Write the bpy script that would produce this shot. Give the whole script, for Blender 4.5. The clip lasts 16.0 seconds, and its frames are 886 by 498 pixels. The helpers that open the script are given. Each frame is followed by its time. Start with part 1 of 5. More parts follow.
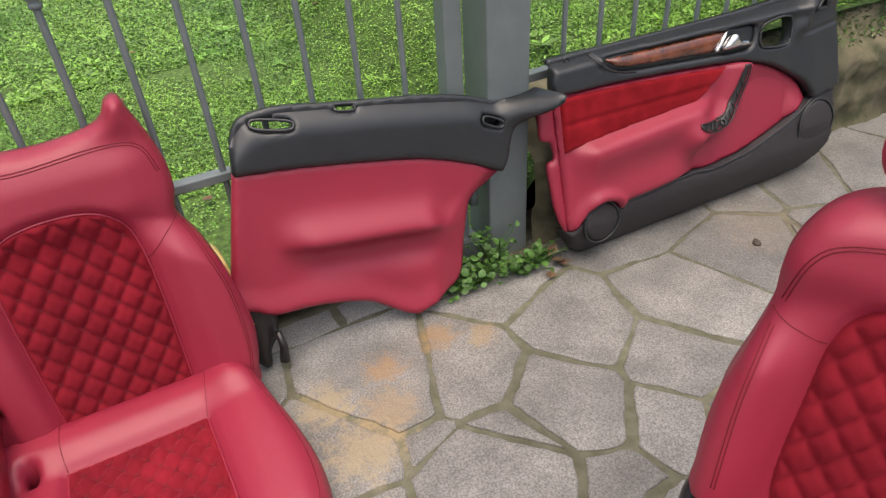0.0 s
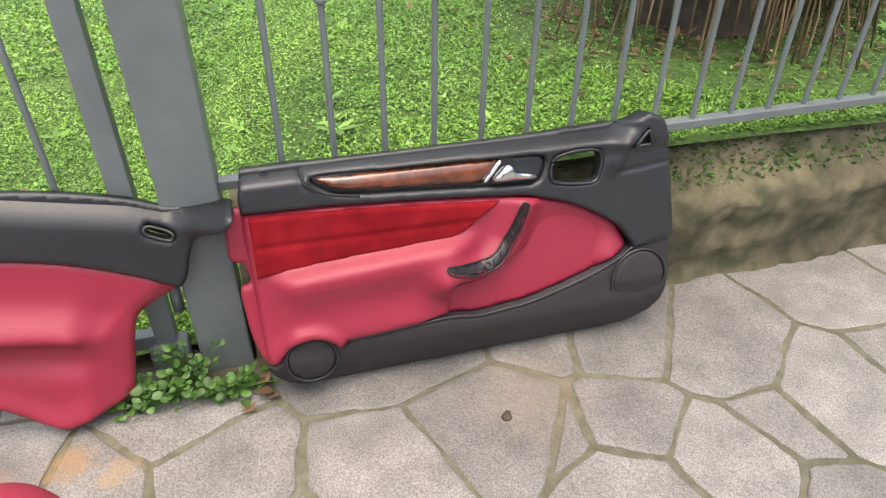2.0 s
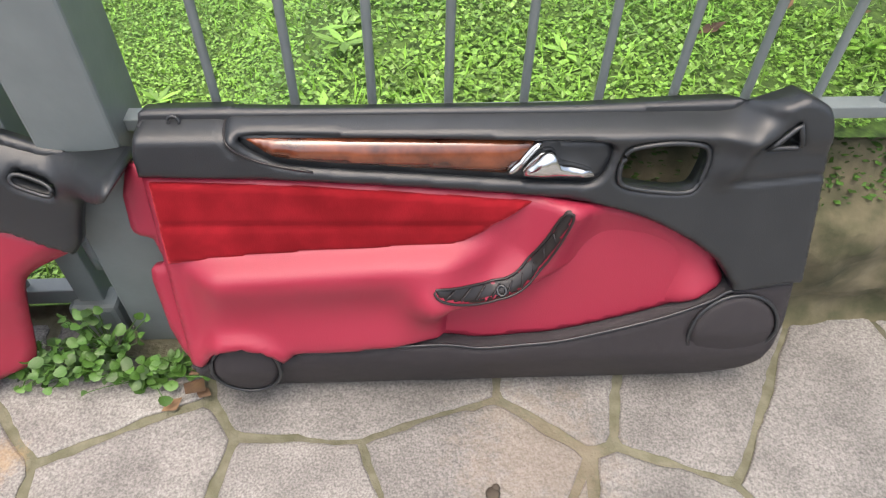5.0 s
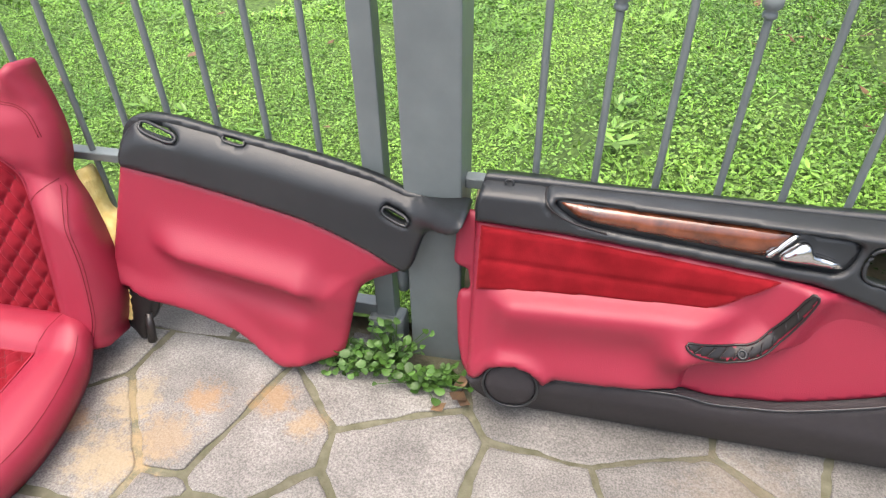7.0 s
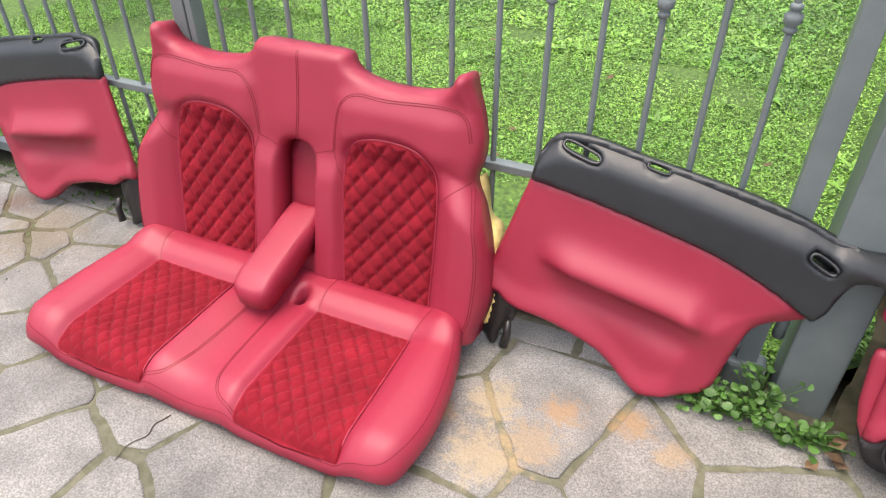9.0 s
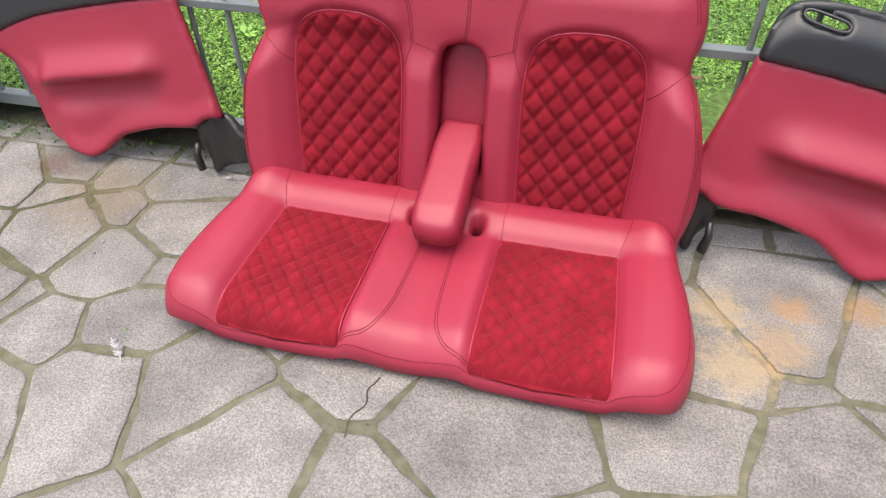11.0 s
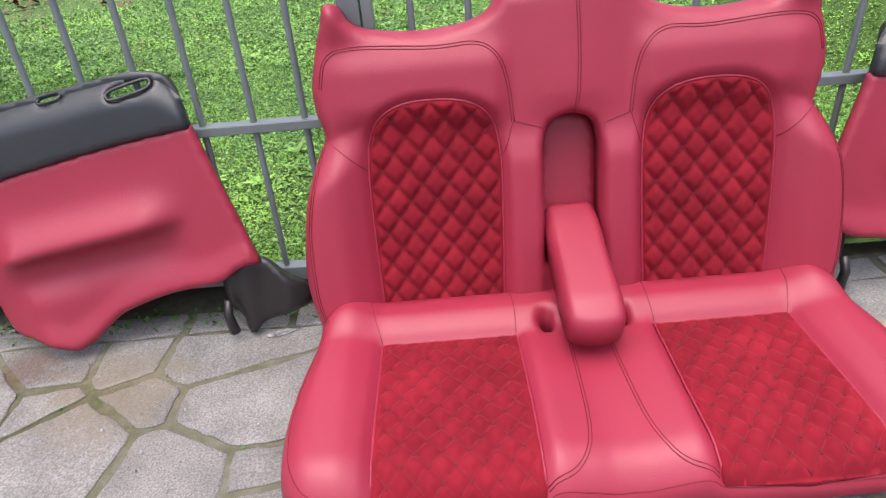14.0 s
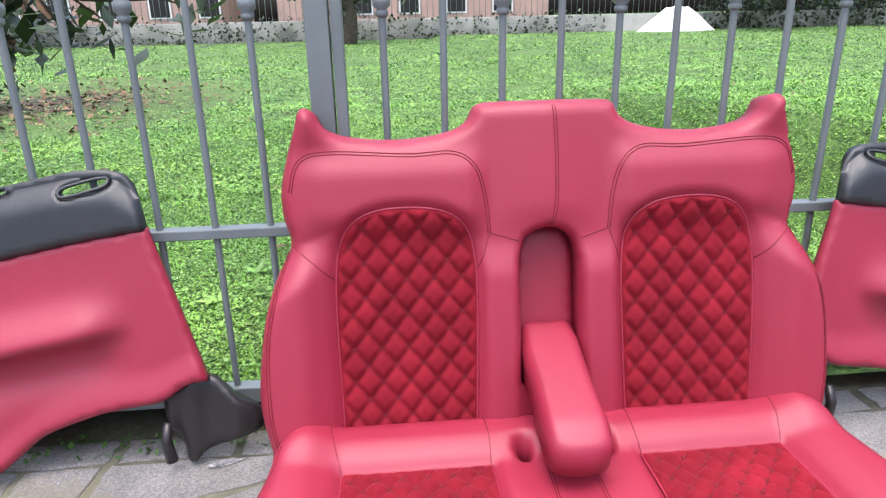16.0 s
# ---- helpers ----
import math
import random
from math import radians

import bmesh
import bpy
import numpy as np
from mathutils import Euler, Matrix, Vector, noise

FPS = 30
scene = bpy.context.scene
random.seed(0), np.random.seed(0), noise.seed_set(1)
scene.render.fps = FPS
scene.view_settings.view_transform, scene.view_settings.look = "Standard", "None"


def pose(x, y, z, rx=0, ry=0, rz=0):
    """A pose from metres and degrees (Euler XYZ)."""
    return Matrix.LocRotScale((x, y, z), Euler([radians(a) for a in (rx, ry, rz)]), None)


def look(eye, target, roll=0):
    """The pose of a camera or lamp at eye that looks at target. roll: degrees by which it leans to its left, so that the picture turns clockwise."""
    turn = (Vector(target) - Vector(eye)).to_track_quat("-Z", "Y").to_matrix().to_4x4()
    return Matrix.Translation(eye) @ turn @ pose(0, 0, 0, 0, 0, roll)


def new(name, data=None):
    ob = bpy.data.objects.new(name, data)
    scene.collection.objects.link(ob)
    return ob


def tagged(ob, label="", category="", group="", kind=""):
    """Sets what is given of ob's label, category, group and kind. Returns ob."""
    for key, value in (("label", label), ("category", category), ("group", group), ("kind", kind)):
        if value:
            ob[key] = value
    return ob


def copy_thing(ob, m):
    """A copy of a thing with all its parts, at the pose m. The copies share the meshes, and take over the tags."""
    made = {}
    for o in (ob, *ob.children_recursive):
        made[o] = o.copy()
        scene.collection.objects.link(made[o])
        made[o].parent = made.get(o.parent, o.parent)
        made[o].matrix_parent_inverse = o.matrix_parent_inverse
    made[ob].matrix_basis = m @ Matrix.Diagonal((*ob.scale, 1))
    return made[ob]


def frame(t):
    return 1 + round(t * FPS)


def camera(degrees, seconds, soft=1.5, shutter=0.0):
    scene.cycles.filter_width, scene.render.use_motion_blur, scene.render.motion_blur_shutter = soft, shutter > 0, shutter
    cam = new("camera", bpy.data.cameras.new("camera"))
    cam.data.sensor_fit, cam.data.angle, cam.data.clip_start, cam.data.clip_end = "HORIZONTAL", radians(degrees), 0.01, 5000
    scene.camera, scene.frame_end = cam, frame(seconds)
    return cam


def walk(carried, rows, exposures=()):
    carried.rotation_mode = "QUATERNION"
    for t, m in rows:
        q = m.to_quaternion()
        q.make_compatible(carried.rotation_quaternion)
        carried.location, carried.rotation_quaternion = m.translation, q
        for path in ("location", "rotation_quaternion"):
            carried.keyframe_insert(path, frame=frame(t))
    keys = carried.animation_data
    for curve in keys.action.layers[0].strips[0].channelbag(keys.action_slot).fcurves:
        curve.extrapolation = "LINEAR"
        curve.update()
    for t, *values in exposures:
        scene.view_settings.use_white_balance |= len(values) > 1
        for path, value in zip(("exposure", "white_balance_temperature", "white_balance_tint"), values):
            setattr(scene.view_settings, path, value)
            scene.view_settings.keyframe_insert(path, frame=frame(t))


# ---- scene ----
cam = camera(67.1, 16.0, 1.2)
PATH = [
    (0, (0.32, 0.592, 1.342), (1.023, 2.047, 0.162), -4.0),
    (0.5, (0.579, 0.516, 1.392), (1.203, 2.061, 0.287), -0.3),
    (1, (0.846, 0.416, 1.431), (1.309, 2.042, 0.362), -1.1),
    (1.5, (1.127, 0.546, 1.494), (1.575, 2.141, 0.373), 1.9),
    (2, (1.482, 0.625, 1.431), (1.959, 2.17, 0.253), 0.9),
    (2.5, (1.764, 0.755, 1.394), (1.925, 2.356, 0.206), 4.3),
    (3, (1.819, 0.952, 1.31), (1.964, 2.505, 0.059), 4.0),
    (5.3, (1.86, 1.192, 1.29), (1.96, 2.532, -0.192), 1.0),
    (5.5, (1.833, 1.166, 1.292), (1.971, 2.536, -0.158), 0.8),
    (6, (1.785, 1.05, 1.338), (1.935, 2.492, -0.045), 2.6),
    (6.5, (1.669, 0.93, 1.403), (1.46, 2.351, 0.011), 0.2),
    (7, (1.603, 0.855, 1.442), (1.264, 2.372, 0.183), -1.0),
    (7.5, (1.504, 0.765, 1.461), (1.152, 2.319, 0.252), -1.7),
    (8, (1.358, 0.629, 1.46), (0.983, 2.178, 0.251), -1.1),
    (8.5, (1.18, 0.538, 1.464), (0.757, 2.106, 0.296), 3.6),
    (9, (0.933, 0.595, 1.458), (0.254, 2.057, 0.274), -0.2),
    (9.5, (0.721, 0.55, 1.43), (-0.025, 1.962, 0.225), 2.1),
    (10, (0.528, 0.466, 1.432), (-0.117, 1.922, 0.223), -2.1),
    (10.2, (0.47, 0.442, 1.402), (-0.138, 1.85, 0.118), -2.1),
    (12.3, (-0.229, 0.575, 1.289), (-0.339, 2.013, -0.097), -3.3),
    (12.5, (-0.224, 0.566, 1.288), (-0.357, 1.998, -0.103), -1.8),
    (13, (-0.269, 0.573, 1.22), (-0.442, 2.06, -0.107), 0.6),
    (13.5, (-0.493, 0.573, 1.224), (-0.613, 2.184, 0.045), -3.8),
    (14, (-0.52, 0.616, 1.099), (-0.522, 2.317, 0.047), -4.8),
    (14.5, (-0.566, 0.643, 0.968), (-0.523, 2.408, 0.028), -1.5),
    (15, (-0.597, 0.643, 0.939), (-0.48, 2.487, 0.173), -1.6),
    (15.5, (-0.582, 0.65, 0.955), (-0.438, 2.523, 0.267), -1.3),
    (16, (-0.558, 0.671, 0.997), (-0.399, 2.549, 0.328), -1.2),
]
EXPOSURES = [(0, 0.62, 6650, 9), (0.5, 0.97, 6650, 9), (1, 1.07, 6650, 9), (1.5, 1.12, 6650, 9), (2, 1.07, 6650, 9), (3, 0.97, 6650, 9), (5.5, 1.24, 6500, 9), (6.5, 1.4, 6500, 9), (7.5, 1.2, 6500, 9), (8, 1.2, 6500, 9), (10, 1.19, 6500, 9), (12.5, 0.72, 6350, 11), (13.5, 0.84, 6350, 11), (14.5, 1.12, 5800, 13), (16, 1.27, 5800, 13)]
walk(cam, [(t, look(eye, target, roll)) for t, eye, target, roll in PATH], EXPOSURES)

# ---- world, sun, exposure ----
world = bpy.data.worlds.new("world")
scene.world = world
world.use_nodes = True
wn = world.node_tree.nodes
sky = wn.new("ShaderNodeTexSky")
sky.sky_type, sky.sun_disc = "NISHITA", False
sky.sun_elevation, sky.sun_rotation = radians(78), radians(200)
sky.air_density, sky.dust_density, sky.ozone_density = 1.0, 8.0, 1.0
wn["Background"].inputs["Strength"].default_value = 0.15
world.node_tree.links.new(sky.outputs[0], wn["Background"].inputs["Color"])
sun = new("sun", bpy.data.lights.new("sun", "SUN"))
sun.data.energy, sun.data.angle, sun.data.color = 0.8, radians(130), (1.0, 0.98, 0.95)
sun.matrix_world = look((-0.8, 0.2, 5.0), (0, 0.6, 0))

# ---- materials ----


def material(name, base, rough=0.6, metal=0.0, second=None, scale=8.0, bump=0.0, bump_scale=200.0, sheen=0.0, coat=0.0,
             spread=0.0, island=False, large=0.0, spec=0.5, swing=0.25):
    """Principled surface: two tones mixed by noise at two scales, fine relief, a random shift per piece."""
    mat = bpy.data.materials.new(name)
    mat.use_nodes = True
    nodes, links = mat.node_tree.nodes, mat.node_tree.links
    p = nodes["Principled BSDF"]
    p.inputs["Roughness"].default_value, p.inputs["Metallic"].default_value = rough, metal
    p.inputs["Sheen Weight"].default_value, p.inputs["Coat Weight"].default_value = sheen, coat
    p.inputs["Sheen Tint"].default_value = (min(1, base[0] * 3.5), base[1] * 9, base[2] * 7, 1)
    p.inputs["Sheen Roughness"].default_value = 0.4
    p.inputs["Coat Roughness"].default_value = 0.08
    p.inputs["Specular IOR Level"].default_value = spec
    geo = nodes.new("ShaderNodeNewGeometry")
    place = nodes.new("ShaderNodeTexCoord").outputs["Object"]
    n1 = nodes.new("ShaderNodeTexNoise")
    n1.inputs["Scale"].default_value, n1.inputs["Detail"].default_value = scale, 6.0
    links.new(place, n1.inputs["Vector"])
    ramp = nodes.new("ShaderNodeValToRGB")
    ramp.color_ramp.elements[0].position, ramp.color_ramp.elements[1].position = 0.35, 0.68
    second = second or tuple(c * 0.85 for c in base)
    ramp.color_ramp.elements[0].color, ramp.color_ramp.elements[1].color = (*second, 1), (*base, 1)
    links.new(n1.outputs["Fac"], ramp.inputs["Fac"])
    colour = ramp.outputs["Color"]
    if large:
        n2 = nodes.new("ShaderNodeTexNoise")
        n2.inputs["Scale"].default_value, n2.inputs["Detail"].default_value = large, 3.0
        links.new(place, n2.inputs["Vector"])
        hsv = nodes.new("ShaderNodeHueSaturation")
        m = nodes.new("ShaderNodeMapRange")
        m.inputs["From Min"].default_value, m.inputs["From Max"].default_value = 0.3, 0.7
        m.inputs["To Min"].default_value, m.inputs["To Max"].default_value = 1 - swing, 1 + swing
        links.new(n2.outputs["Fac"], m.inputs["Value"])
        links.new(m.outputs[0], hsv.inputs["Value"])
        links.new(colour, hsv.inputs["Color"])
        colour = hsv.outputs["Color"]
    if spread:
        rnd = geo.outputs["Random Per Island"] if island else nodes.new("ShaderNodeObjectInfo").outputs["Random"]
        hsv = nodes.new("ShaderNodeHueSaturation")
        m = nodes.new("ShaderNodeMapRange")
        m.inputs["To Min"].default_value, m.inputs["To Max"].default_value = 1 - spread, 1 + spread
        links.new(rnd, m.inputs["Value"])
        links.new(m.outputs[0], hsv.inputs["Value"])
        links.new(colour, hsv.inputs["Color"])
        colour = hsv.outputs["Color"]
    links.new(colour, p.inputs["Base Color"])
    if bump:
        n3 = nodes.new("ShaderNodeTexNoise")
        n3.inputs["Scale"].default_value, n3.inputs["Detail"].default_value = bump_scale, 4.0
        links.new(place, n3.inputs["Vector"])
        b = nodes.new("ShaderNodeBump")
        b.inputs["Strength"].default_value, b.inputs["Distance"].default_value = bump, 0.004
        links.new(n3.outputs["Fac"], b.inputs["Height"])
        links.new(b.outputs[0], p.inputs["Normal"])
    return mat


LEATHER = material("red_leather", (0.302, 0.0205, 0.048), 0.47, second=(0.280, 0.0185, 0.043), scale=5, bump=0.18, bump_scale=480, spec=0.55)
SUEDE = material("red_suede", (0.225, 0.0105, 0.021), 0.9, second=(0.165, 0.007, 0.015), scale=14, bump=0.3, bump_scale=500, sheen=0.5, spec=0.15, large=5, swing=0.14)
SUEDE_FLAT = material("red_suede_nap", (0.255, 0.011, 0.018), 0.95, second=(0.165, 0.006, 0.010), scale=16, bump=0.2, bump_scale=400, sheen=0.6, spec=0.1, large=6, swing=0.16)
THREAD = material("dark_red_thread", (0.185, 0.008, 0.018), 0.8)
BLACK = material("black_soft_plastic", (0.0195, 0.0222, 0.0252), 0.36, second=(0.015, 0.0175, 0.0205), scale=20, bump=0.22, bump_scale=600, spec=0.65)
DARK = material("dark_textured_plastic", (0.030, 0.026, 0.029), 0.6, second=(0.022, 0.019, 0.022), scale=60, bump=0.5, bump_scale=800)
BRACKET = material("raw_black_plastic", (0.020, 0.017, 0.017), 0.35, bump=0.1)
CHROME = material("satin_chrome", (0.75, 0.75, 0.74), 0.18, 1.0)
FOAM = material("yellow_foam", (0.84, 0.66, 0.28), 0.95, second=(0.72, 0.52, 0.18), scale=40, bump=0.5, bump_scale=120)
PAINT = material("grey_iron_paint", (0.160, 0.186, 0.188), 0.42, second=(0.138, 0.162, 0.166), scale=14, bump=0.12, bump_scale=90, large=3, swing=0.08)
STONE = material("grey_flagstone", (0.256, 0.246, 0.231), 0.55, second=(0.118, 0.113, 0.106), scale=215, bump=1.0, bump_scale=60, spread=0.17, large=7, swing=0.26)
MORTAR = material("mossy_mortar", (0.150, 0.142, 0.100), 0.95, second=(0.092, 0.092, 0.056), scale=26, bump=0.8, bump_scale=80, large=2.5)
KERB = material("mossy_concrete", (0.165, 0.142, 0.088), 0.95, second=(0.050, 0.053, 0.025), scale=11, bump=1.0, bump_scale=40, large=4, swing=0.35)
LAWN = material("lawn_soil", (0.110, 0.195, 0.036), 0.95, second=(0.040, 0.075, 0.017), scale=45, bump=1.0, bump_scale=60, large=0.6)
LEAF = material("lawn_leaves", (0.215, 0.395, 0.058), 0.40, second=(0.115, 0.255, 0.036), scale=1.4, spread=0.45, island=True, large=5, swing=0.2)
WEED = material("weed_leaves", (0.075, 0.17, 0.028), 0.5, second=(0.045, 0.11, 0.016), scale=8, spread=0.4, island=True)
DRY = material("dry_fronds", (0.30, 0.21, 0.12), 0.9, second=(0.17, 0.11, 0.06), scale=6, spread=0.4, island=True)
LITTER = material("dry_leaves", (0.20, 0.12, 0.06), 0.8, second=(0.10, 0.06, 0.035), scale=20, spread=0.6, island=True)
BUSH = material("dark_foliage", (0.045, 0.075, 0.03), 0.45, second=(0.02, 0.04, 0.014), scale=4, spread=0.5, island=True)
BARK = material("bark", (0.10, 0.08, 0.06), 0.95, second=(0.05, 0.04, 0.03), scale=12, bump=1.0, bump_scale=25)
PLASTER = material("pale_wall_plaster", (0.52, 0.50, 0.47), 0.9, second=(0.36, 0.35, 0.32), scale=1.5, bump=0.3, bump_scale=20)
HOUSE = material("pink_house_plaster", (0.50, 0.33, 0.28), 0.9, second=(0.42, 0.28, 0.24), scale=1.0)
PAPER = material("white_paper", (0.80, 0.81, 0.83), 0.5)
INK = material("grey_print", (0.25, 0.27, 0.30), 0.6)
FEATHER = material("grey_feather", (0.55, 0.55, 0.55), 0.8, second=(0.12, 0.12, 0.13), scale=60)
TARP = material("white_tarpaulin", (0.78, 0.78, 0.78), 0.6, bump=0.4, bump_scale=6)

WOOD = material("burr_walnut", (0.20, 0.055, 0.022), 0.22, second=(0.055, 0.016, 0.008), scale=22, coat=1.0)



def stain(mat, cx, cy, reach_m, colour, amount):
    """A spilt patch with a ragged rim, round one place of the ground."""
    nodes, links = mat.node_tree.nodes, mat.node_tree.links
    p = nodes["Principled BSDF"]
    pos = nodes.new("ShaderNodeNewGeometry").outputs["Position"]
    off = nodes.new("ShaderNodeVectorMath")
    off.operation = "DISTANCE"
    off.inputs[1].default_value = (cx, cy, 0.0)
    links.new(pos, off.inputs[0])
    n = nodes.new("ShaderNodeTexNoise")
    n.inputs["Scale"].default_value, n.inputs["Detail"].default_value, n.inputs["Roughness"].default_value = 22.0, 10.0, 0.8
    links.new(pos, n.inputs["Vector"])
    add = nodes.new("ShaderNodeMath")
    add.operation = "MULTIPLY_ADD"
    add.inputs[1].default_value = reach_m * 3.2
    links.new(n.outputs["Fac"], add.inputs[0])
    links.new(off.outputs["Value"], add.inputs[2])
    r = nodes.new("ShaderNodeMapRange")
    r.inputs["From Min"].default_value, r.inputs["From Max"].default_value = reach_m * 2.55, reach_m * 2.0
    r.inputs["To Max"].default_value = amount
    links.new(add.outputs[0], r.inputs["Value"])
    mix = nodes.new("ShaderNodeMix")
    mix.data_type = "RGBA"
    links.new(r.outputs[0], mix.inputs["Factor"])
    links.new(p.inputs["Base Color"].links[0].from_socket, mix.inputs["A"])
    mix.inputs["B"].default_value = (*colour, 1)
    links.new(mix.outputs["Result"], p.inputs["Base Color"])


for m in (STONE, MORTAR):
    for cx, cy, wide, tone, much in (
            (0.57, 1.62, 0.12, (0.37, 0.29, 0.17), 0.62), (0.53, 1.80, 0.09, (0.36, 0.28, 0.16), 0.62), (0.67, 1.70, 0.10, (0.33, 0.235, 0.13), 0.55),
            (0.72, 1.84, 0.07, (0.30, 0.18, 0.08), 0.7), (0.90, 1.88, 0.07, (0.30, 0.19, 0.09), 0.7), (1.02, 1.82, 0.06, (0.32, 0.22, 0.11), 0.6),
            (0.40, 1.70, 0.06, (0.30, 0.19, 0.09), 0.6), (2.1, 1.78, 0.20, (0.21, 0.165, 0.12), 0.4), (-1.35, 1.85, 0.22, (0.17, 0.14, 0.09), 0.6),
            (-1.62, 1.98, 0.10, (0.10, 0.05, 0.03), 0.6)):
        stain(m, cx, cy, wide, tone, much)

stain(MORTAR, -1.5, 1.7, 0.30, (0.055, 0.060, 0.020), 0.8)
stain(LAWN, 3.9, 3.3, 0.62, (0.035, 0.028, 0.018), 0.95)
stain(LAWN, -4.6, 9.2, 1.5, (0.035, 0.028, 0.018), 0.9)

# ---- shaping helpers ----


def thing(name, at, label, category, group="", kind=""):
    ob = tagged(new(name), label, category, group, kind)
    ob.location = at
    return ob


def base_of(ob):
    v = Vector((0, 0, 0))
    while ob is not None:
        v += ob.location
        ob = ob.parent
    return v


def part(name, verts, faces, mat, parent=None, label="", smooth=True):
    """One mesh object in world metres; under a thing or a part if a parent is given."""
    o = base_of(parent) if parent else Vector((0, 0, 0))
    me = bpy.data.meshes.new(name)
    v = np.asarray(verts, float).reshape(-1, 3) - np.array(o)
    me.from_pydata(v.tolist(), [], [list(f) for f in faces])
    me.materials.append(mat)
    if smooth:
        me.polygons.foreach_set("use_smooth", [True] * len(me.polygons))
    me.update()
    bm = bmesh.new()
    bm.from_mesh(me)
    bmesh.ops.recalc_face_normals(bm, faces=bm.faces)
    bm.to_mesh(me)
    bm.free()
    ob = new(name, me)
    ob.parent = parent
    return tagged(ob, label)


def bent(pts, n=8, closed=True):
    """A smooth line (Catmull-Rom) through the points."""
    p = np.asarray(pts, float)
    k, out = len(p), []
    for i in range(k if closed else k - 1):
        if closed:
            a, b, c, d = p[(i - 1) % k], p[i], p[(i + 1) % k], p[(i + 2) % k]
        else:
            a, b, c, d = p[max(i - 1, 0)], p[i], p[i + 1], p[min(i + 2, k - 1)]
        for t in np.arange(n) / n:
            out.append(0.5 * (2 * b + (c - a) * t + (2 * a - 5 * b + 4 * c - d) * t * t + (3 * b - a - 3 * c + d) * t ** 3))
    if not closed:
        out.append(p[-1])
    return np.array(out)


def even(line, step, closed=True):
    """The same line in even steps."""
    p = np.vstack([line, line[:1]]) if closed else np.asarray(line)
    s = np.r_[0, np.cumsum(np.linalg.norm(np.diff(p, axis=0), axis=1))]
    n = max(int(s[-1] / step), 4)
    q = np.linspace(0, s[-1], n + 1)
    r = np.stack([np.interp(q, s, p[:, i]) for i in range(p.shape[1])], 1)
    return r[:-1] if closed else r


def inside(poly, P):
    x, y, hit = P[:, 0], P[:, 1], np.zeros(len(P), bool)
    for (x0, y0), (x1, y1) in zip(poly, np.roll(poly, -1, 0)):
        if y0 != y1:
            hit ^= ((y0 > y) != (y1 > y)) & (x < (x1 - x0) * (y - y0) / (y1 - y0) + x0)
    return hit


def reach(line, P, closed=True):
    """The distance from each point to the line."""
    best = np.full(len(P), 1e9)
    ends = np.roll(line, -1, 0) if closed else line[1:]
    for a, b in zip(line if closed else line[:-1], ends):
        d = b - a
        t = np.clip(((P - a) @ d) / max(d @ d, 1e-12), 0, 1)
        best = np.minimum(best, np.linalg.norm(P - a - t[:, None] * d, axis=1))
    return best


def step01(a, b, x):
    t = np.clip((x - a) / (b - a), 0, 1)
    return t * t * (3 - 2 * t)


def sheet(outline, step, rise, lay, thick=0.02, roll=0.006, holes=(), back=True, under=0.0):
    """A padded panel: the outline filled with a fine net, raised by rise(points), rounded at its rim by roll, with a thick edge.
    lay(points, height) sets it into the world."""
    from mathutils.geometry import delaunay_2d_cdt
    loops = [even(np.asarray(outline, float), step)] + [even(np.asarray(h, float), step) for h in holes]
    lo, hi = loops[0].min(0), loops[0].max(0)
    gx, gy = np.meshgrid(np.arange(lo[0] + step / 2, hi[0], step), np.arange(lo[1] + step / 2, hi[1], step * 0.9))
    gx[1::2] += step / 2
    g = np.stack([gx.ravel(), gy.ravel()], 1)
    keep = inside(loops[0], g)
    for k, lp in enumerate(loops):
        if k:
            keep &= ~inside(lp, g)
        keep &= reach(lp, g) > step * 0.5
    g = g[keep]
    P = np.vstack(loops + [g])
    ends, edges, n = [], [], 0
    for lp in loops:
        edges += [(n + i, n + (i + 1) % len(lp)) for i in range(len(lp))]
        ends.append((n, len(lp)))
        n += len(lp)
    co, _, tri = delaunay_2d_cdt([Vector(p) for p in P], edges, [], 0, 1e-7)[:3]
    P = np.array([tuple(c) for c in co])
    tri = np.array([t for t in tri if len(t) == 3])
    mid = P[tri].mean(1)
    ok = inside(loops[0], mid)
    for lp in loops[1:]:
        ok &= ~inside(lp, mid)
    tri = tri[ok]
    h = rise(P)
    for k, lp in enumerate(loops):
        round_off = min(roll, 0.014) if k else roll
        if round_off > 0:
            e = np.clip(1 - reach(lp, P) / round_off, 0, 1)
            h = h - round_off * (1 - np.sqrt(np.clip(1 - e * e, 0, 1)))
    top = lay(P, h)
    verts, faces = [top], tri.tolist()
    n = len(P)
    Q = P
    if under:
        c = (lo + hi) / 2
        Q = c + (P - c) * (1 - under / ((hi - lo) / 2))
    low = lay(Q, np.full(len(P), -thick))
    verts.append(low)
    for s, k in ends:
        for i in range(k):
            a, b = s + i, s + (i + 1) % k
            faces.append([a, b, n + b, n + a])
    if back:
        faces += [[n + c, n + b, n + a] for a, b, c in tri.tolist()]
    return np.vstack(verts), faces


